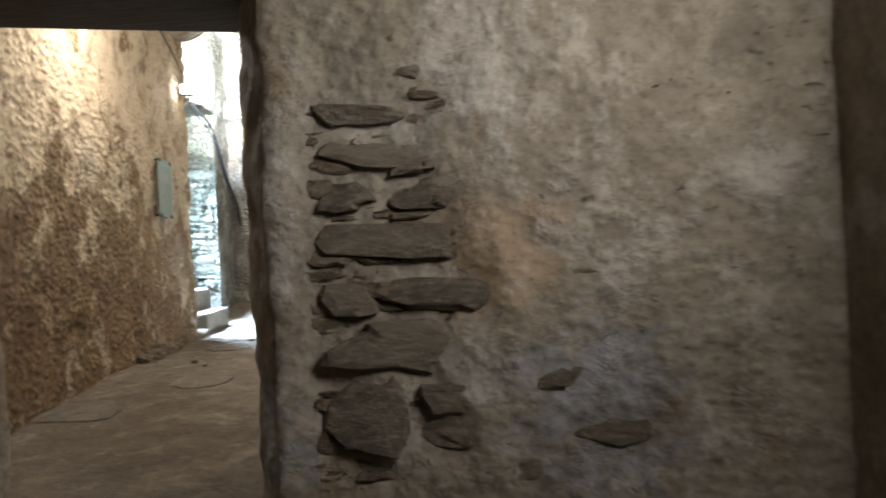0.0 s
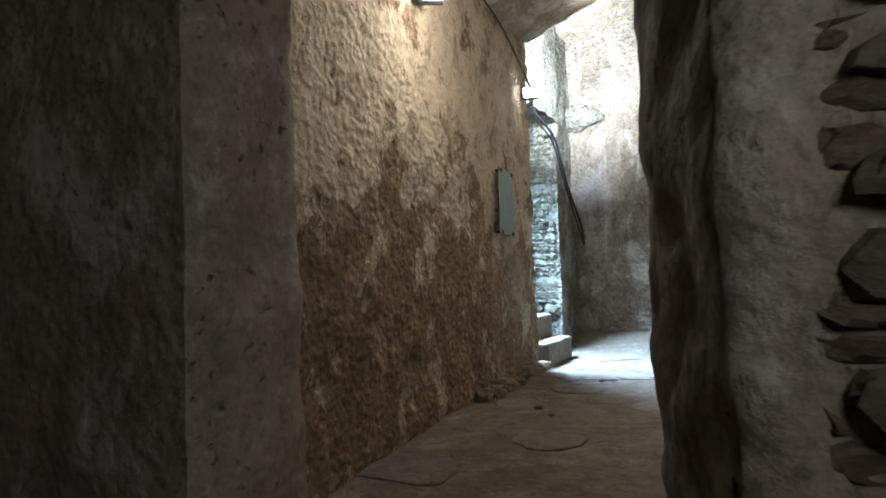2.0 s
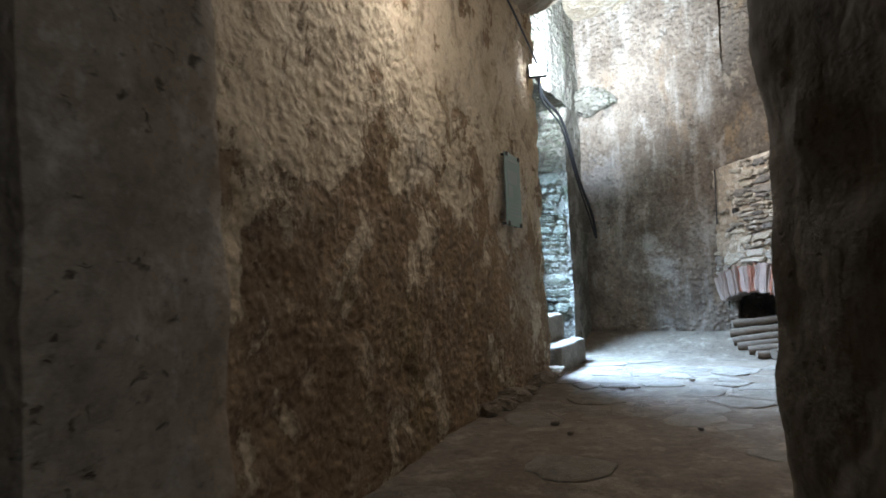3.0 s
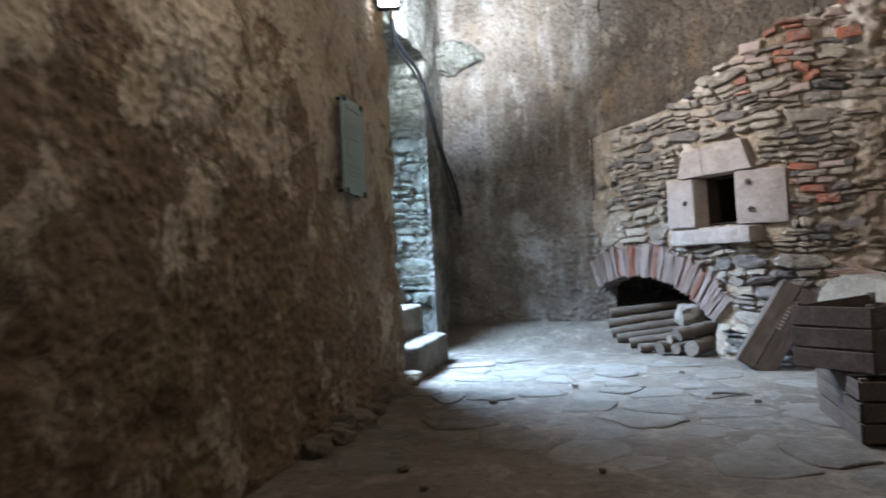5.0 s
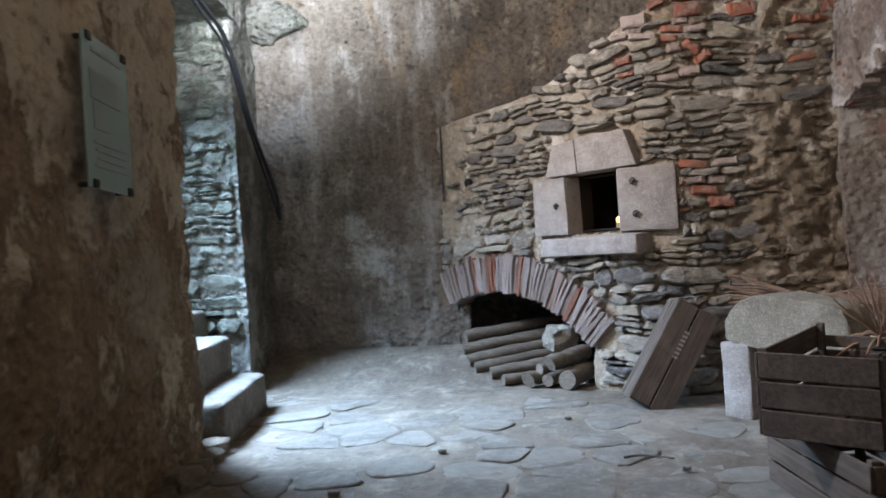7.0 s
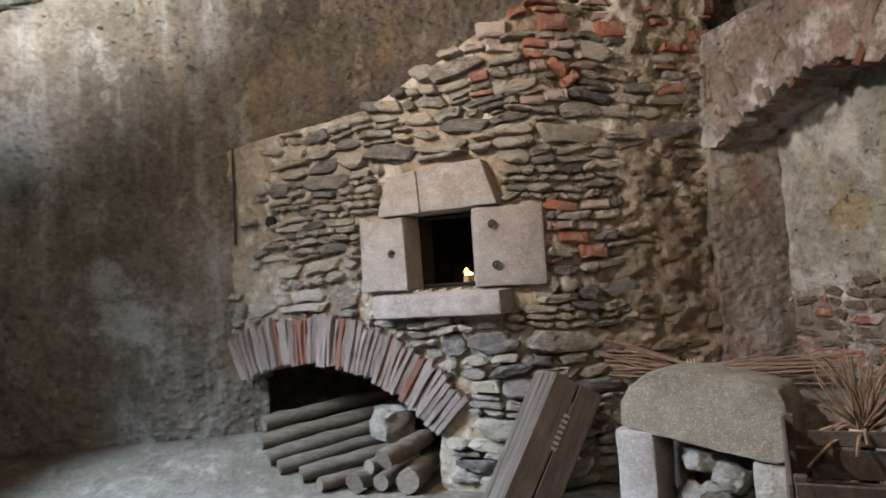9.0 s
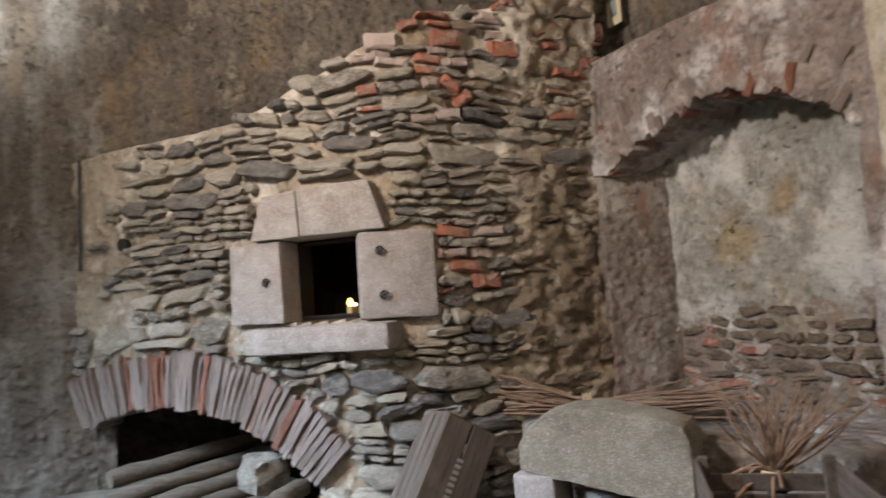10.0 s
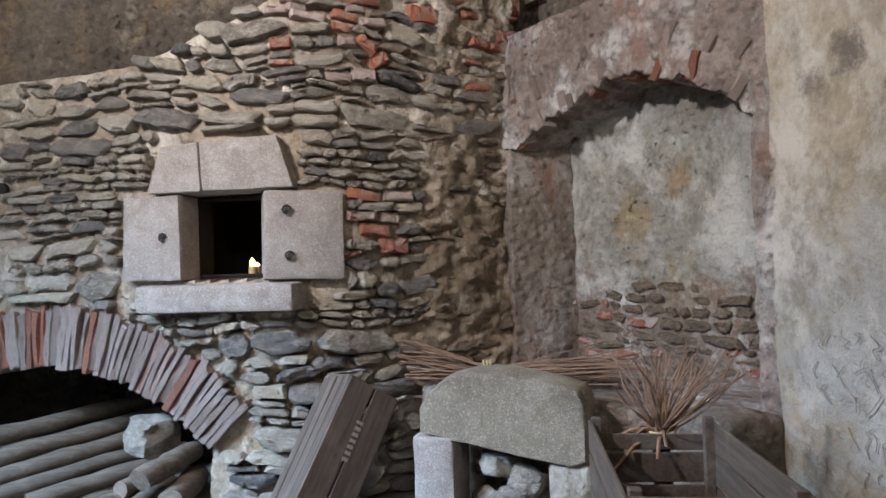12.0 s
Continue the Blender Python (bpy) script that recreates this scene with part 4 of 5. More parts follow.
# ---- bare stones in the wall beside the inner doorway ----
wall_front = bpy.data.objects["wall_front_right"]
rnd = random.Random(21)
BARE = [(0.12, 1.47, 0.46, 0.14), (0.1, 1.29, 0.26, 0.13), (0.4, 1.27, 0.3, 0.11), (0.42, 1.4, 0.2, 0.08), (0.08, 1.1, 0.6, 0.16), (0.1, 0.86, 0.25, 0.14), (0.36, 0.88, 0.48, 0.14),
        (0.1, 0.66, 0.66, 0.22), (0.1, 0.38, 0.36, 0.34), (0.5, 0.45, 0.3, 0.13), (0.48, 0.3, 0.4, 0.12), (0.1, 1.62, 0.4, 0.09), (0.28, 1.8, 0.3, 0.08), (0.3, 1.95, 0.26, 0.1),
        (0.95, 0.52, 0.5, 0.15), (1.0, 0.34, 0.45, 0.16), (1.15, 1.1, 0.24, 0.08), (1.12, 0.96, 0.26, 0.08), (1.1, 0.8, 0.3, 0.09), (0.72, 0.16, 0.34, 0.1)]
bare_chips = Heap()


def bare_stone(x0, x1, z0, z1, front, joined):
    a, b, shape = centred(cell_outline(x0, x1, z0, z1, rnd, False, 0.0))
    verts, faces = faceted(shape, rnd, front, 0.12, 0.15)
    m = pose(a, 3.49, b, 0, rnd.uniform(-5, 5), 0)
    if joined:
        bare_chips.put(verts, faces, m)
    else:
        piece("stone", loose_mesh("stone", verts, faces, M_BARE), m, wall_front)


for x, z, w, h in BARE:
    bare_stone(x, x + w, z - h * 0.55, z + h * 0.55, rnd.uniform(0.022, 0.042), False)
for x0, x1, z0, z1 in courses(0.04, 0.72, 0.1, 1.75, (0.06, 0.08, 0.11), rnd) + courses(0.9, 1.35, 0.1, 1.15, (0.06, 0.08, 0.1), rnd):
    if rnd.random() < 0.7:
        bare_stone(x0, x1, z0, z1, rnd.uniform(-0.03, 0.015), True)
bare_chips.link("stone_fill", M_MUDCHIPS, wall_front, "small brown stones in the bared core of the wall")
# rubble of the outer doorway's reveal
reveal = bpy.data.objects["wall_far_jamb"]
reveal_stones = Heap()
R0, R1 = Vector((-4.02, 11.62)), Vector((-5.6, 11.95))
RT = (R1 - R0).normalized()
for a0, a1, b0, b1 in courses(0.0, 1.45, 0.55, 5.0, (0.07, 0.1, 0.14, 0.18), rnd):
    a1 = min(a1, 1.56)
    if a1 - a0 < 0.08:
        continue
    a, b, shape = centred([warp(p, q, 11.0) for p, q in cell_outline(a0, a1, b0, b1, rnd, False, 0.012)])
    if rnd.random() < 0.12:
        continue
    verts, faces = faceted(shape, rnd, rnd.uniform(0.02, 0.045), 0.1, 0.0)
    p = R1 - RT * a
    reveal_stones.put(verts, faces, pose(p.x, p.y, b, 0, rnd.uniform(-4, 4), math.degrees(math.atan2(-RT.y, -RT.x))))
reveal_stones.link("reveal_rubble", M_REVEALSTONE, reveal, "pale daylit rubble stones of the reveal, mossy low down")
# quoins of the doorway's edge
for z in (0.1, 0.5, 0.95, 1.4, 1.85):
    h = rnd.uniform(0.36, 0.44)
    m = pose(-0.125, 4.05 + rnd.uniform(-0.02, 0.02), z + h / 2 - 0.1, 0, rnd.uniform(-2, 2), -71)
    bm = bmesh.new()
    box(bm, m, 0.74 + rnd.uniform(-0.08, 0.1), 0.3, h, 0.05, 0.02, rnd, 2)
    smooth(part("quoin", bm, M_FRONT, wall_front))

# ---- steel flood lamps, cable, glass sign ----


def flood_lamp(m, label, warm):
    ob = thing("flood_lamp", m, label, "lamp", "wall flood lamps")

    def add(name, bm, mat, note=""):
        child = part(name, bm, mat)
        child.parent = ob
        if note:
            tagged(child, note)
        return smooth(child)

    bm = bmesh.new()
    box(bm, pose(0, 0, 0), 0.2, 0.09, 0.15, 0.012, 0, None, 2)
    add("housing", bm, M_BLACK)
    bm = bmesh.new()
    box(bm, pose(0, -0.049, 0.012), 0.17, 0.006, 0.11, 0.002)
    add("glass_front", bm, M_LAMPGLOW, "glaring white lamp glass")
    bm = bmesh.new()
    tube(bm, [(-0.11, 0.0, 0), (-0.12, 0.07, 0), (-0.1, 0.12, 0), (0.1, 0.12, 0), (0.12, 0.07, 0), (0.11, 0.0, 0)], 0.008, 6)
    add("bracket", bm, M_BLACK)
    if warm:
        bm = bmesh.new()
        box(bm, pose(0.06, -0.02, -0.12), 0.05, 0.05, 0.05, 0.015, 0, None, 2)
        add("small_light", bm, M_LAMPWARM, "small warm light")
    return ob


def facing(eye, way):
    return Matrix.Translation(eye) @ Vector(way).to_track_quat("-Y", "Z").to_matrix().to_4x4()


flood_lamp(facing((-3.44, 9.62, 3.37), (0.45, -0.85, -0.25)), "black flood lamp glaring white, high on the ochre wall", True)
flood_lamp(facing((-2.78, 6.5, 3.38), (0.6, -0.75, -0.25)), "black flood lamp glaring white above the passage", False)


def cable(points, radius, label):
    bm = bmesh.new()
    line = spline([tuple(p) for p in points], 60)
    tube(bm, line, radius, 7)
    return tagged(smooth(part("cable", bm, M_BLACK)), label, "cable")


def spline3(points):
    return [Vector(p) for p in points]


cable(spline3([(-3.46, 9.7, 3.45), (-3.62, 10.05, 3.55), (-3.88, 10.67, 3.4), (-4.0, 11.55, 3.2), (-4.05, 12.1, 2.52), (-4.0, 12.44, 1.95), (-3.97, 12.46, 1.62)]), 0.02, "thick black cable sagging down the wall corner")
cable(spline3([(-3.48, 9.72, 3.47), (-3.64, 10.1, 3.5), (-3.9, 10.7, 3.34), (-4.0, 11.5, 3.12), (-4.06, 12.05, 2.5), (-4.03, 12.42, 1.9), (-3.99, 12.46, 1.66)]), 0.013, "second black cable beside the thick one")
cable(spline3([(-2.84, 6.5, 3.45), (-2.95, 6.9, 3.85), (-3.17, 7.9, 4.0), (-3.32, 8.68, 3.92), (-3.42, 9.3, 3.68), (-3.46, 9.68, 3.45)]), 0.012, "black cable clipped along the top of the wall")

wall_turn = math.degrees(math.atan2(9.78 - 8.3, -3.56 + 3.3))
sign = thing("glass_sign", pose(-3.31, 8.64, 1.94, 0, -1.5, wall_turn - 180), "frosted pale green glass information plate on iron clips", "sign")
bm = bmesh.new()
box(bm, pose(0, 0, 0), 0.46, 0.012, 0.7, 0.003)
k = Nodes("green_glass")
k.put(k.bsdf, "Transmission Weight", 0.25)
M_GLASS = k.done((0.3, 0.39, 0.36), 0.25)
ob = part("plate", bm, M_GLASS)
ob.parent = sign
for i, (x, z, w, h) in enumerate([(0.03, 0.12, 0.3, 0.13), (0.1, -0.02, 0.12, 0.12)] + [(0.0, -0.14 - 0.035 * j, 0.34 - 0.03 * (j % 3), 0.012) for j in range(4)] + [(0, 0.28, 0.3, 0.02)]):
    bm = bmesh.new()
    box(bm, pose(x, 0.0085, z), w, 0.003, h)
    ob = part("print", bm, M_PRINT)
    ob.parent = sign
for x in (-0.18, 0.18):
    for z in (-0.33, 0.33):
        bm = bmesh.new()
        tube(bm, [(x, -0.07, z), (x, 0.018, z)], 0.013, 8)
        box(bm, pose(x, 0.012, z), 0.045, 0.012, 0.04, 0.003)
        ob = part("clip", bm, M_IRON)
        ob.parent = sign

# ---- wood store under the arch ----


def log(a, b, r, seed):
    g = random.Random(seed)
    a, b = Vector(a), Vector(b)
    pts, rad = [], []
    for i in range(9):
        f = i / 8
        p = a.lerp(b, f) + Vector((g.uniform(-1, 1), g.uniform(-1, 1), g.uniform(-1, 1))) * r * 0.12
        pts.append(p)
        rad.append(r * g.uniform(0.9, 1.08) * (1.05 - 0.15 * f))
    bm = bmesh.new()
    tube(bm, pts, rad, 12)
    ob = smooth(part("log", bm, M_LOG), 40)
    return tagged(ob, "dry grey-brown firewood log under the brick arch", "log", "firewood logs")


LOGS = [((-1.86, 11.8, 0.07), (-1.0, 12.02, 0.15), 0.055), ((-2.0, 11.92, 0.1), (-1.1, 12.2, 0.2), 0.052), ((-2.08, 12.02, 0.16), (-1.0, 12.36, 0.28), 0.058), ((-2.12, 12.12, 0.25), (-1.05, 12.42, 0.36), 0.055), ((-2.1, 12.2, 0.36), (-1.15, 12.55, 0.44), 0.055), ((-1.9, 12.1, 0.1), (-0.95, 12.3, 0.12), 0.055), ((-1.74, 11.6, 0.045), (-1.4, 11.74, 0.05), 0.045),
        ((-1.2, 11.3, 0.08), (-0.98, 11.72, 0.1), 0.08), ((-1.33, 11.38, 0.21), (-1.0, 11.68, 0.26), 0.065), ((-1.52, 11.46, 0.07), (-1.2, 11.74, 0.08), 0.062), ((-1.36, 11.42, 0.06), (-1.14, 11.74, 0.07), 0.055), ((-1.42, 11.5, 0.14), (-1.16, 11.74, 0.2), 0.045)]
for i, (a, b, r) in enumerate(LOGS):
    log(a, b, r, i)


def boulder(name, m, sx, sy, sz, material, seed, label, category="stone", group=""):
    bm = bmesh.new()
    bmesh.ops.create_icosphere(bm, subdivisions=4, radius=1.0)
    off = Vector((seed * 3.7, seed * 1.3, 0))
    for v in bm.verts:
        c = v.co.copy()
        e = max(abs(c.x), abs(c.y), abs(c.z))
        c = c.lerp(c / e * 0.85, 0.55)
        c += noise.noise_vector(c * 1.6 + off) * 0.22 + noise.noise_vector(c * 5 + off) * 0.06
        v.co = Vector((c.x * sx, c.y * sy, c.z * sz))
    bm.transform(m)
    return tagged(smooth(part(name, bm, material), 35), label, category, group)


boulder("boulder", pose(-1.22, 11.74, 0.36, 8, 5, 30), 0.15, 0.12, 0.13, M_SCHIST, 3, "grey broken boulder lying on the firewood")

# ---- bench, granite block and posts ----
worn_block("bench", [(0.16, 11.04), (0.12, 10.68), (0.62, 9.78), (0.74, 9.34), (1.1, 9.3), (0.9, 11.06)], -0.1, 0.6, M_REVEAL, "rough plastered masonry bench below the niche", "bench", 0.03, 0.02, None, "structure")
BD = Vector((0.65, -0.76)).normalized()
BN = Vector((0.76, 0.65)).normalized()
PROFILE = [(0.0, 0.5), (0.0, 0.6), (0.05, 0.69), (0.13, 0.755), (0.24, 0.79), (0.42, 0.785), (0.62, 0.755), (0.77, 0.715), (0.8, 0.66), (0.805, 0.4), (0.74, 0.375), (0.45, 0.42), (0.12, 0.47)]
bm = bmesh.new()
rings = []
for d, k in ((0.0, 0.97), (0.02, 1.0), (0.14, 1.0), (0.27, 1.0), (0.3, 0.96)):
    rings.append([bm.verts.new((*(Vector((-0.2, 10.36)) + BD * (0.4 + (l - 0.4) * k) + BN * d), 0.58 + (z - 0.58) * k)) for l, z in PROFILE])
n = len(PROFILE)
for a, b in zip(rings, rings[1:]):
    for i in range(n):
        bm.faces.new((a[i], a[(i + 1) % n], b[(i + 1) % n], b[i]))
bm.faces.new(rings[0])
bm.faces.new(rings[-1][::-1])
bmesh.ops.triangulate(bm, faces=[f for f in bm.faces if len(f.verts) > 4])
for _ in range(3):
    bmesh.ops.subdivide_edges(bm, edges=[e for e in bm.edges if e.calc_length() > 0.05], cuts=1)
bmesh.ops.triangulate(bm, faces=bm.faces[:])
bmesh.ops.recalc_face_normals(bm, faces=bm.faces[:])
for v in bm.verts:
    v.co += noise.noise_vector(v.co * 5) * 0.012 + noise.noise_vector(v.co * 30) * 0.005
tagged(smooth(part("granite_slab", bm, M_GRANITE), 50), "thick speckled granite slab with a rounded end on two posts", "stone")


def on_block(l, d):
    p = Vector((-0.2, 10.36)) + BD * l + BN * d
    return (p.x, p.y)


worn_block("stone_post", [on_block(-0.04, 0.0), on_block(0.17, 0.0), on_block(0.17, 0.27), on_block(-0.04, 0.27)], -0.02, 0.475, M_MOUTH, "pale squared granite post under the slab", "post", 0.02, 0.008)
worn_block("stone_post", [on_block(0.62, 0.02), on_block(0.82, 0.02), on_block(0.82, 0.25), on_block(0.62, 0.25)], -0.02, 0.385, M_FRONT, "short stone post under the slab", "post", 0.02, 0.012)
for i, (l, d, z, s) in enumerate(((0.36, 0.16, 0.32, 0.1), (0.5, 0.12, 0.27, 0.11), (0.3, 0.2, 0.1, 0.13), (0.5, 0.2, 0.09, 0.13), (0.42, 0.1, 0.16, 0.1))):
    boulder("rubble_stone", pose(*on_block(l, d), z, 20 * i, 10, 40 * i), s, s * 0.8, s * 0.6, M_SCHIST, 10 + i, "loose grey rubble stone heaped under the slab", "stone", "loose rubble")

# ---- crates ----


def crate(m, length, width, height, boards, label, back_low=0.0, lettered=False):
    """A slatted crate: base corner at the origin, length along x, width along y, open top."""
    ob = thing("wooden_crate", m, label, "crate", "wooden crates")
    g = random.Random(round(length * 1000))
    t = 0.014

    def add(name, bm):
        child = part(name, bm, M_CRATE)
        child.parent = ob
        return smooth(child, 30)

    def board(c, sx, sy, sz):
        bm = bmesh.new()
        box(bm, pose(*c, g.uniform(-0.6, 0.6), g.uniform(-0.6, 0.6), g.uniform(-0.4, 0.4)), sx, sy, sz, 0.003)
        return add("slat", bm)

    h = height / boards
    for i in range(boards):
        z = h * (i + 0.5)
        for y in (0, width):
            board((length / 2, y, z), length, t, h - 0.012)
        for x in (0, length):
            low = back_low if x == length and i == boards - 1 else 0
            board((x, width / 2, z - low / 2), t, width - t, h - 0.012 - low)
    for x in (t * 1.6, length - t * 1.6):
        for y in (t * 1.6, width - t * 1.6):
            bm = bmesh.new()
            box(bm, pose(x, y, height / 2 + 0.006), 0.035, 0.035, height + 0.008, 0.003)
            add("corner_post", bm)
    for i in range(4):
        board((length / 2, width * (i + 0.5) / 4, t / 2 + 0.002), length - 0.01, width / 4 - 0.01, t)
    if lettered:
        for i in range(7):
            bm = bmesh.new()
            box(bm, pose(length * 0.25 + i * 0.032, -t / 2 - 0.0015, height * 0.5), 0.018, 0.002, 0.035)
            letter = part("stencil_mark", bm, M_INK, None)
            letter.parent = ob
    return ob


def frame_pose(origin, along, across):
    """A pose with x along one way and y as near as can be across."""
    x = Vector(along).normalized()
    z = x.cross(Vector(across)).normalized()
    y = z.cross(x)
    m = Matrix((x, y, z)).transposed().to_4x4()
    m.translation = Vector(origin)
    return m


crate(frame_pose((0.22, 8.4, 0.0), (-0.13, 0.9, 0), (-0.9, -0.13, 0)), 0.8, 0.45, 0.33, 3, "weathered slatted crate on the floor, another stacked on it")
crate(frame_pose((-0.13, 8.42, 0.345), (0.55, 0.76, 0), (-0.37, 0.27, 0)), 0.86, 0.45, 0.36, 3, "weathered open slatted crate holding a twig broom", 0.05)
crate(frame_pose((-0.4, 10.73, 0.75), (-0.369, -0.1, -0.6), (0.0, 1.0, 0.0)), 0.78, 0.3, 0.32, 2, "weathered crate tipped on end, leaning on the oven", 0, True)

# ---- twigs and broom ----


def twig(bm, pts, r0, r1, sides=5):
    line = spline(pts, 7)
    tube(bm, line, [r0 + (r1 - r0) * i / 7 for i in range(8)], sides)


bundle = thing("twig_bundle", pose(0.42, 10.68, 0.62), "bundle of dry reddish vine twigs tied with straw on the bench", "bundle")
g = random.Random(41)
for i in range(46):
    bm = bmesh.new()
    o = Vector((g.uniform(-0.03, 0.03), g.uniform(-0.03, 0.03), 0.02 + g.uniform(0.0, 0.09)))
    tie = Vector((0.42, 10.68, 0.62)) + o
    a = Vector((0.05 + g.uniform(-0.12, 0.14), 10.9 + g.uniform(-0.1, 0.07), 0.63 + abs(g.gauss(0, 0.05)))) + o * 1.4
    b = Vector((0.98 + g.uniform(-0.26, 0.08), 10.14 + g.uniform(-0.1, 0.14), 0.625 + abs(g.gauss(0, 0.045)))) + o * 1.2
    wob = Vector((g.uniform(-1, 1), g.uniform(-1, 1), g.uniform(-0.4, 0.6))) * 0.03
    twig(bm, [a, a.lerp(tie, 0.5) + wob, tie, tie.lerp(b, 0.5) - wob, b], g.uniform(0.004, 0.008), 0.003)
    part("twig", bm, M_TWIG, bundle)
bm = bmesh.new()
for k in range(3):
    tube(bm, [Vector((0.4 + 0.014 * k, 10.69 - 0.012 * k, 0.69)) + Vector((0.02 * math.cos(a), 0.035 * math.cos(a), 0.065 * math.sin(a))) for a in [math.tau * j / 14 for j in range(15)]], 0.005, 5)
part("straw_tie", bm, M_STRAW, bundle, "twisted straw tie")

broom = thing("twig_broom", pose(0.28, 9.28, 0.38), "upturned twig broom bound with straw, standing in the crate", "broom")
for i in range(64):
    bm = bmesh.new()
    a0 = g.uniform(0, math.tau)
    o = Vector((math.cos(a0), math.sin(a0), 0)) * g.uniform(0, 0.035)
    base = Vector((0.26, 9.26, 0.44)) + o
    neck = Vector((0.27, 9.27, 0.62)) + o * 0.8
    way = Vector((g.gauss(0.1, 0.16), g.gauss(0.0, 0.13), g.uniform(0.17, 0.34)))
    tip = neck + way
    mid = neck.lerp(tip, 0.5) + Vector((g.uniform(-1, 1), g.uniform(-1, 1), 0)) * 0.035
    twig(bm, [base, neck, mid, tip], 0.006, 0.0025)
    part("twig", bm, M_TWIG, broom)
for i in range(9):
    bm = bmesh.new()
    neck = Vector((0.27, 9.27, 0.62))
    tip = neck + Vector((g.uniform(-0.25, -0.05), g.uniform(-0.12, 0.12), g.uniform(-0.12, 0.02)))
    twig(bm, [neck, neck.lerp(tip, 0.5) + Vector((0, 0, 0.04)), tip], 0.01, 0.006)
    part("twig", bm, M_TWIG, broom)
bm = bmesh.new()
for k in range(4):
    tube(bm, [Vector((0.27, 9.27, 0.6 + 0.014 * k)) + Vector((0.05 * math.cos(a), 0.05 * math.sin(a), 0)) for a in [math.tau * j / 14 for j in range(15)]], 0.007, 5)
part("straw_tie", bm, M_STRAW, broom, "twisted straw tie")

# ---- sack at the pier's foot ----
bm = bmesh.new()
bmesh.ops.create_icosphere(bm, subdivisions=5, radius=1.0)
for v in bm.verts:
    c = v.co.copy()
    f = (c.z + 1) / 2
    w = 0.25 * (1 - 0.55 * f ** 1.6) * (1 + 0.08 * math.sin(9 * math.atan2(c.y, c.x) + 4 * f))
    h = math.hypot(c.x, c.y)
    k = h ** 0.55 / h if h > 1e-4 else 0
    v.co = Vector((c.x * k * w, c.y * k * w * 0.9, 0.36 + 0.36 * c.z)) + noise.noise_vector(c * 2.2) * 0.05 + noise.noise_vector(c * 6) * 0.018
bm.transform(pose(0.0, 7.66, 0.0, 0, 4, 20))
sack = tagged(smooth(part("burlap_sack", bm, M_BURLAP), 80), "full brown burlap sack slumped beside the crates", "sack")
bm = bmesh.new()
tube(bm, [Vector((0.05, 7.68, 0.69)) + Vector((0.1 * math.cos(t), 0.085 * math.sin(t), 0.012 * math.sin(3 * t))) for t in [math.tau * j / 22 for j in range(23)]], 0.022, 8)
smooth(part("rolled_rim", bm, M_BURLAP, sack, "rolled burlap rim of the sack's mouth"), 80)

# ---- the pier's jamb, corbel and ring; graffiti ----
worn_block("jamb_stone", [(0.08, 7.95), (0.3, 7.88), (0.3, 8.2), (0.1, 8.26)], 1.2, 1.78, M_PIER, "whitewashed jamb stone with an iron ring", "trim", 0.02, 0.008, None, "structure")
worn_block("corbel_stone", [(0.03, 7.92), (0.36, 7.8), (0.36, 8.26), (0.05, 8.3)], 1.02, 1.2, M_PIER, "rounded stone corbel on the pier", "trim", 0.05, 0.012, None, "structure")
ring = thing("iron_ring", pose(0.06, 7.88, 1.42), "small rusty iron ring fixed to the jamb stone", "ring")
bm = bmesh.new()
tube(bm, [Vector((0.12, 7.915, 1.42)) + Vector((0.03 * math.cos(a), 0, 0.03 * math.sin(a))) for a in [math.tau * j / 12 for j in range(13)]], 0.007, 6)
part("loop", bm, M_IRON, ring)
bm = bmesh.new()
tube(bm, [(0.12, 7.97, 1.39), (0.12, 7.9, 1.39)], 0.008, 6)
part("staple", bm, M_IRON, ring)

graffiti = thing("graffiti", pose(1.0, 9.0, 0.7), "illegible charcoal scratches on the cream pier", "graffiti")
P0, P1 = Vector((1.08, 9.32)), Vector((0.86, 8.45))
for i in range(48):
    row, col = divmod(i, 8)
    s = 0.22 + 0.07 * col + g.uniform(-0.02, 0.02)
    z0 = 1.02 - 0.13 * row + g.uniform(-0.02, 0.02)
    pts = []
    q = (s, z0)
    for j in range(g.randint(3, 5)):
        q = (q[0] + g.uniform(-0.03, 0.035), q[1] - g.uniform(0.005, 0.04))
        p = P0 + (P1 - P0).normalized() * q[0]
        d = 0.018 * 0.9
        pts.append((p.x - 0.012, p.y + 0.003, q[1]))
    bm = bmesh.new()
    tube(bm, spline([Vector(p) for p in pts], 12), 0.0023, 4)
    part("stroke", bm, M_INK, graffiti)
card = thing("paper_card", pose(1.2, 11.15, 3.25), "yellowed card with a faded print on the dark wall", "card")
bm = bmesh.new()
box(bm, pose(1.17, 11.12, 3.27, 0, 0, -82), 0.13, 0.004, 0.32)
part("sheet", bm, M_CARD, card)
bm = bmesh.new()
box(bm, pose(1.166, 11.12, 3.27, 0, 0, -82), 0.05, 0.006, 0.2)
part("print", bm, M_PRINT, card)

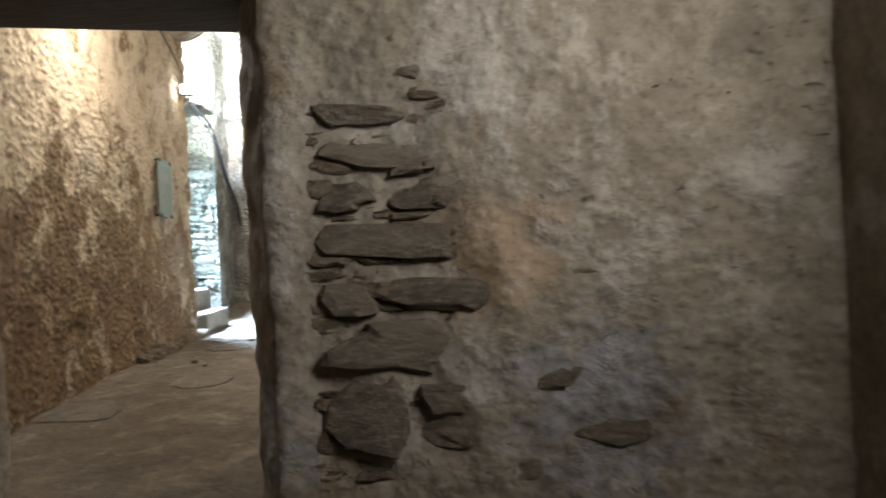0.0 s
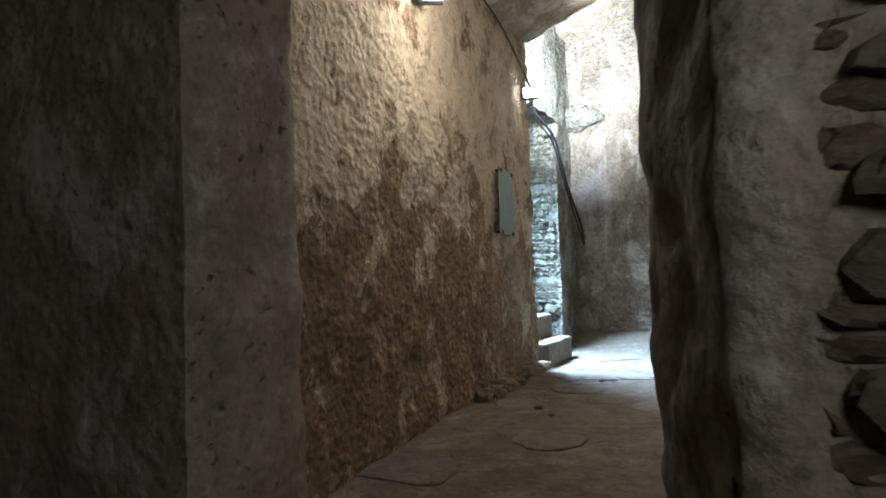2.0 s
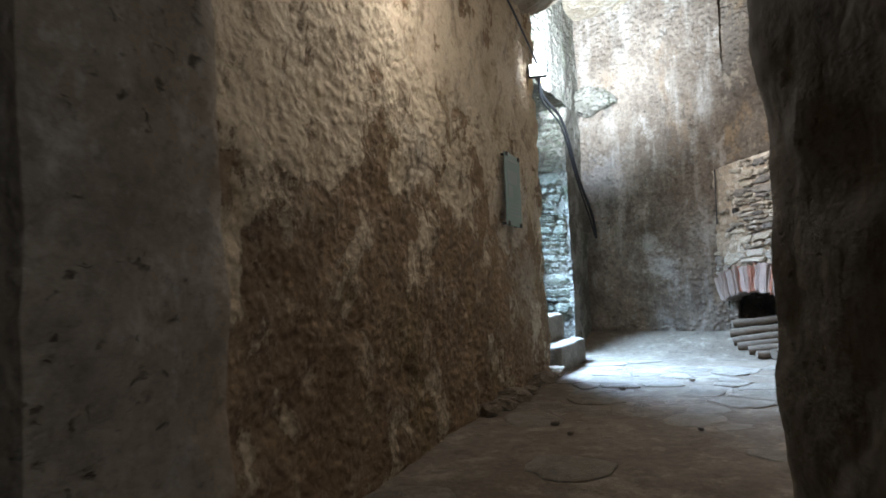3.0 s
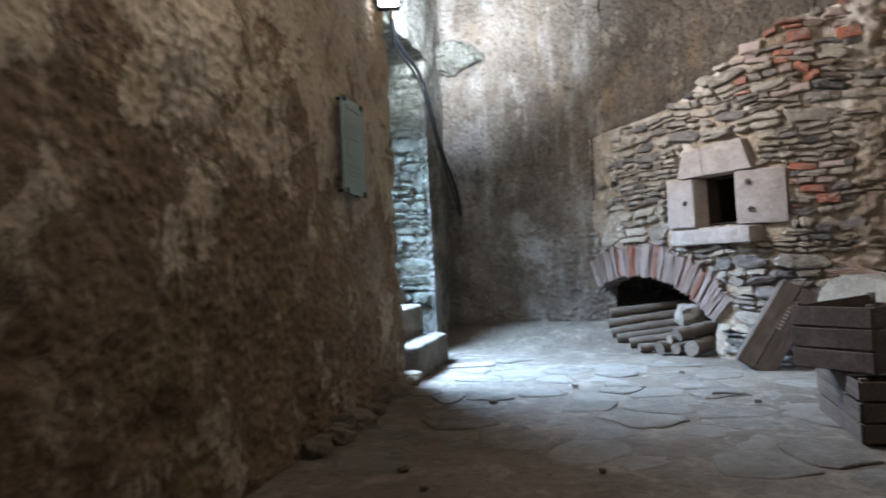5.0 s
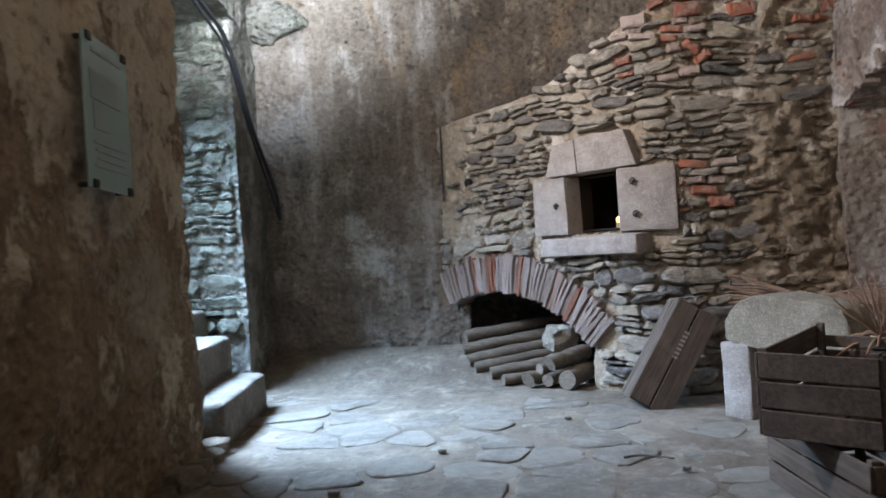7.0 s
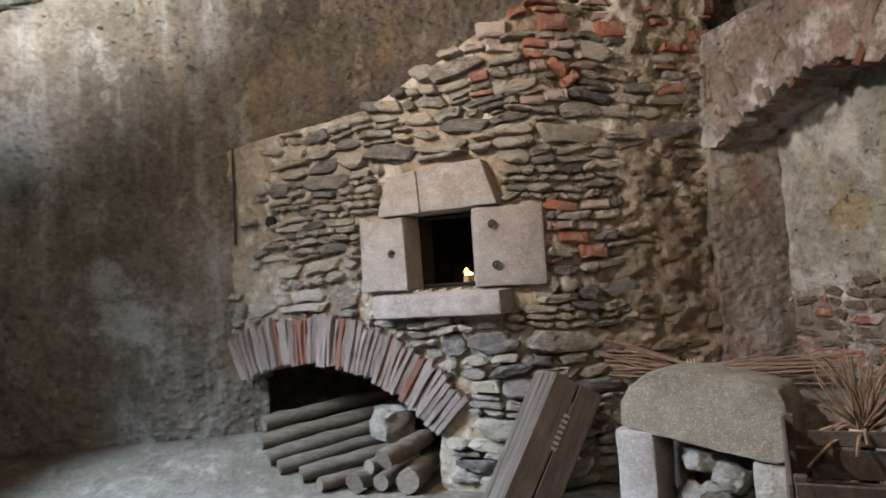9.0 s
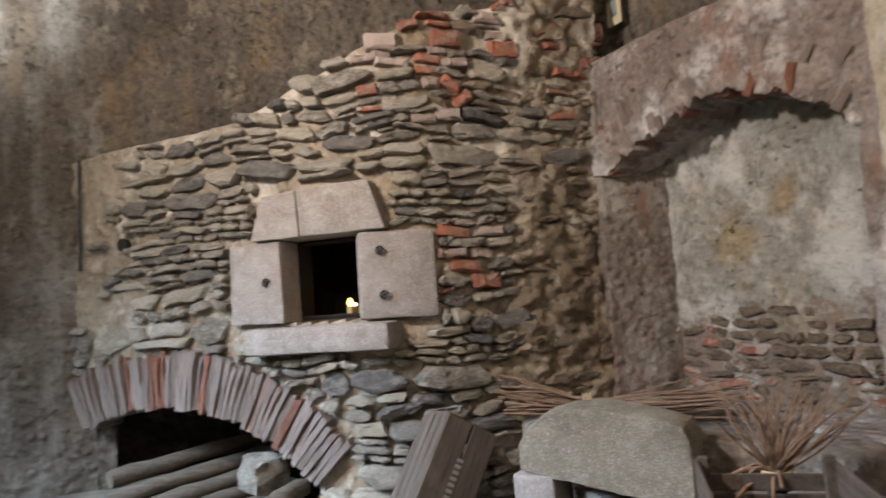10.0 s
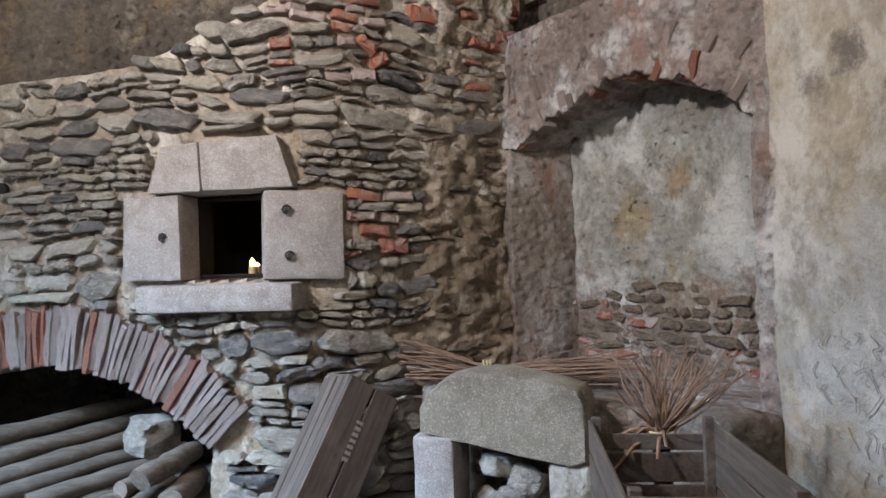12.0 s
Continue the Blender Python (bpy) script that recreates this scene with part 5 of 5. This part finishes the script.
# ---- loose rubble, a stick, a thin wire ----
rnd = random.Random(91)
for i in range(16):
    y = rnd.uniform(7.4, 9.9)
    x = -2.42 - 0.204 * (y - 4.15) + rnd.uniform(0.0, 0.1)
    r = rnd.uniform(0.05, 0.12)
    boulder("rubble_stone", pose(x, y, r * 0.3, rnd.uniform(-20, 20), rnd.uniform(-20, 20), rnd.uniform(0, 180)), r * 1.2, r, r * 0.7, M_BARE, 40 + i, "brown rubble stone fallen at the foot of the ochre wall", "stone", "fallen rubble")
for i in range(7):
    x, y = rnd.uniform(-2.6, -0.4), rnd.uniform(6.8, 10.8)
    r = rnd.uniform(0.012, 0.028)
    boulder("pebble", pose(x, y, ground_z(x, y) + r * 0.4), r * 1.3, r, r * 0.7, M_FLAG, 70 + i, "small loose pebble on the flagged floor", "pebble", "floor pebbles")
bm = bmesh.new()
twig(bm, [Vector((-0.98, 9.5, 0.014)), Vector((-0.88, 9.52, 0.016)), Vector((-0.72, 9.46, 0.014))], 0.008, 0.005)
tagged(part("stick", bm, M_LINTEL), "dark dry stick lying on the flagstones", "stick")
bm = bmesh.new()
tube(bm, [face_pose(fu(-2.24), z, 0.02).translation + Vector((0.02 * (z - 1.7), 0, 0)) for z in (1.68, 1.9, 2.1, 2.3, 2.42)], 0.009, 6)
tagged(part("wire", bm, M_BLACK), "thin dark wire running up the wall crease", "wire")

# ---- flagstones ----
rnd = random.Random(77)
sites = []
for _ in range(4000):
    x, y = rnd.uniform(-3.5, 1.0), rnd.uniform(5.6, 11.9)
    gap = 0.3 if y > 9 else 0.4
    if all(math.hypot((x - a) * 0.6, y - b) > gap * rnd.uniform(0.55, 0.9) for a, b in sites):
        sites.append((x, y))


def flag_cell(i):
    x, y = sites[i]
    poly = [(x - 0.55, y - 0.45), (x + 0.55, y - 0.45), (x + 0.55, y + 0.45), (x - 0.55, y + 0.45)]
    for j, (a, b) in enumerate(sites):
        if j == i or math.hypot(a - x, b - y) > 1.3:
            continue
        mx, my, dx, dy = (x + a) / 2, (y + b) / 2, a - x, b - y
        out = []
        for k in range(len(poly)):
            p, q = poly[k], poly[(k + 1) % len(poly)]
            sp = (p[0] - mx) * dx + (p[1] - my) * dy
            sq = (q[0] - mx) * dx + (q[1] - my) * dy
            if sp <= 0:
                out.append(p)
            if sp * sq < 0:
                f = sp / (sp - sq)
                out.append((p[0] + (q[0] - p[0]) * f, p[1] + (q[1] - p[1]) * f))
        poly = out
        if len(poly) < 3:
            return []
    return poly


for i, (x, y) in enumerate(sites):
    if (y < 7.6 and rnd.random() < 0.88) or rnd.random() < 0.08 or y > 11.35:
        continue
    if x < -2.42 - 0.204 * (y - 4.15) + 0.25 or (x > -2.2 and y > 12.6 - 0.85 * (x + 2.2) - 0.55) or (x > -0.3 and y > 10.2):
        continue
    if y > 11.5 and x > -2:
        continue
    poly = flag_cell(i)
    if len(poly) < 4:
        continue
    shrink = rnd.uniform(0.86, 0.99)
    pts = []
    for k in range(len(poly)):
        p, q = Vector(poly[k]), Vector(poly[(k + 1) % len(poly)])
        pts += [p.lerp(q, 0.18), p.lerp(q, 0.5), p.lerp(q, 0.82)]
    c = Vector((x, y))
    pts = [c + (p - c) * shrink * rnd.uniform(0.9, 1.05) for p in pts]
    h = rnd.uniform(-0.02, 0.003)
    tx, ty = rnd.uniform(-0.012, 0.012), rnd.uniform(-0.012, 0.012)
    verts, faces = [], []
    for k, z in ((1.0, -0.05), (1.0, -0.006), (0.95, 0.0)):
        for p in pts:
            q = c + (p - c) * k
            verts.append((q.x, q.y, ground_z(q.x, q.y) + h + z + tx * (q.x - x) + ty * (q.y - y)))
    n = len(pts)
    for r in range(2):
        faces += [(r * n + j, r * n + (j + 1) % n, (r + 1) * n + (j + 1) % n, (r + 1) * n + j) for j in range(n)]
    faces.append(tuple(range(2 * n, 3 * n)))
    flag = part("flagstone", (verts, faces), M_FLAG, floor)
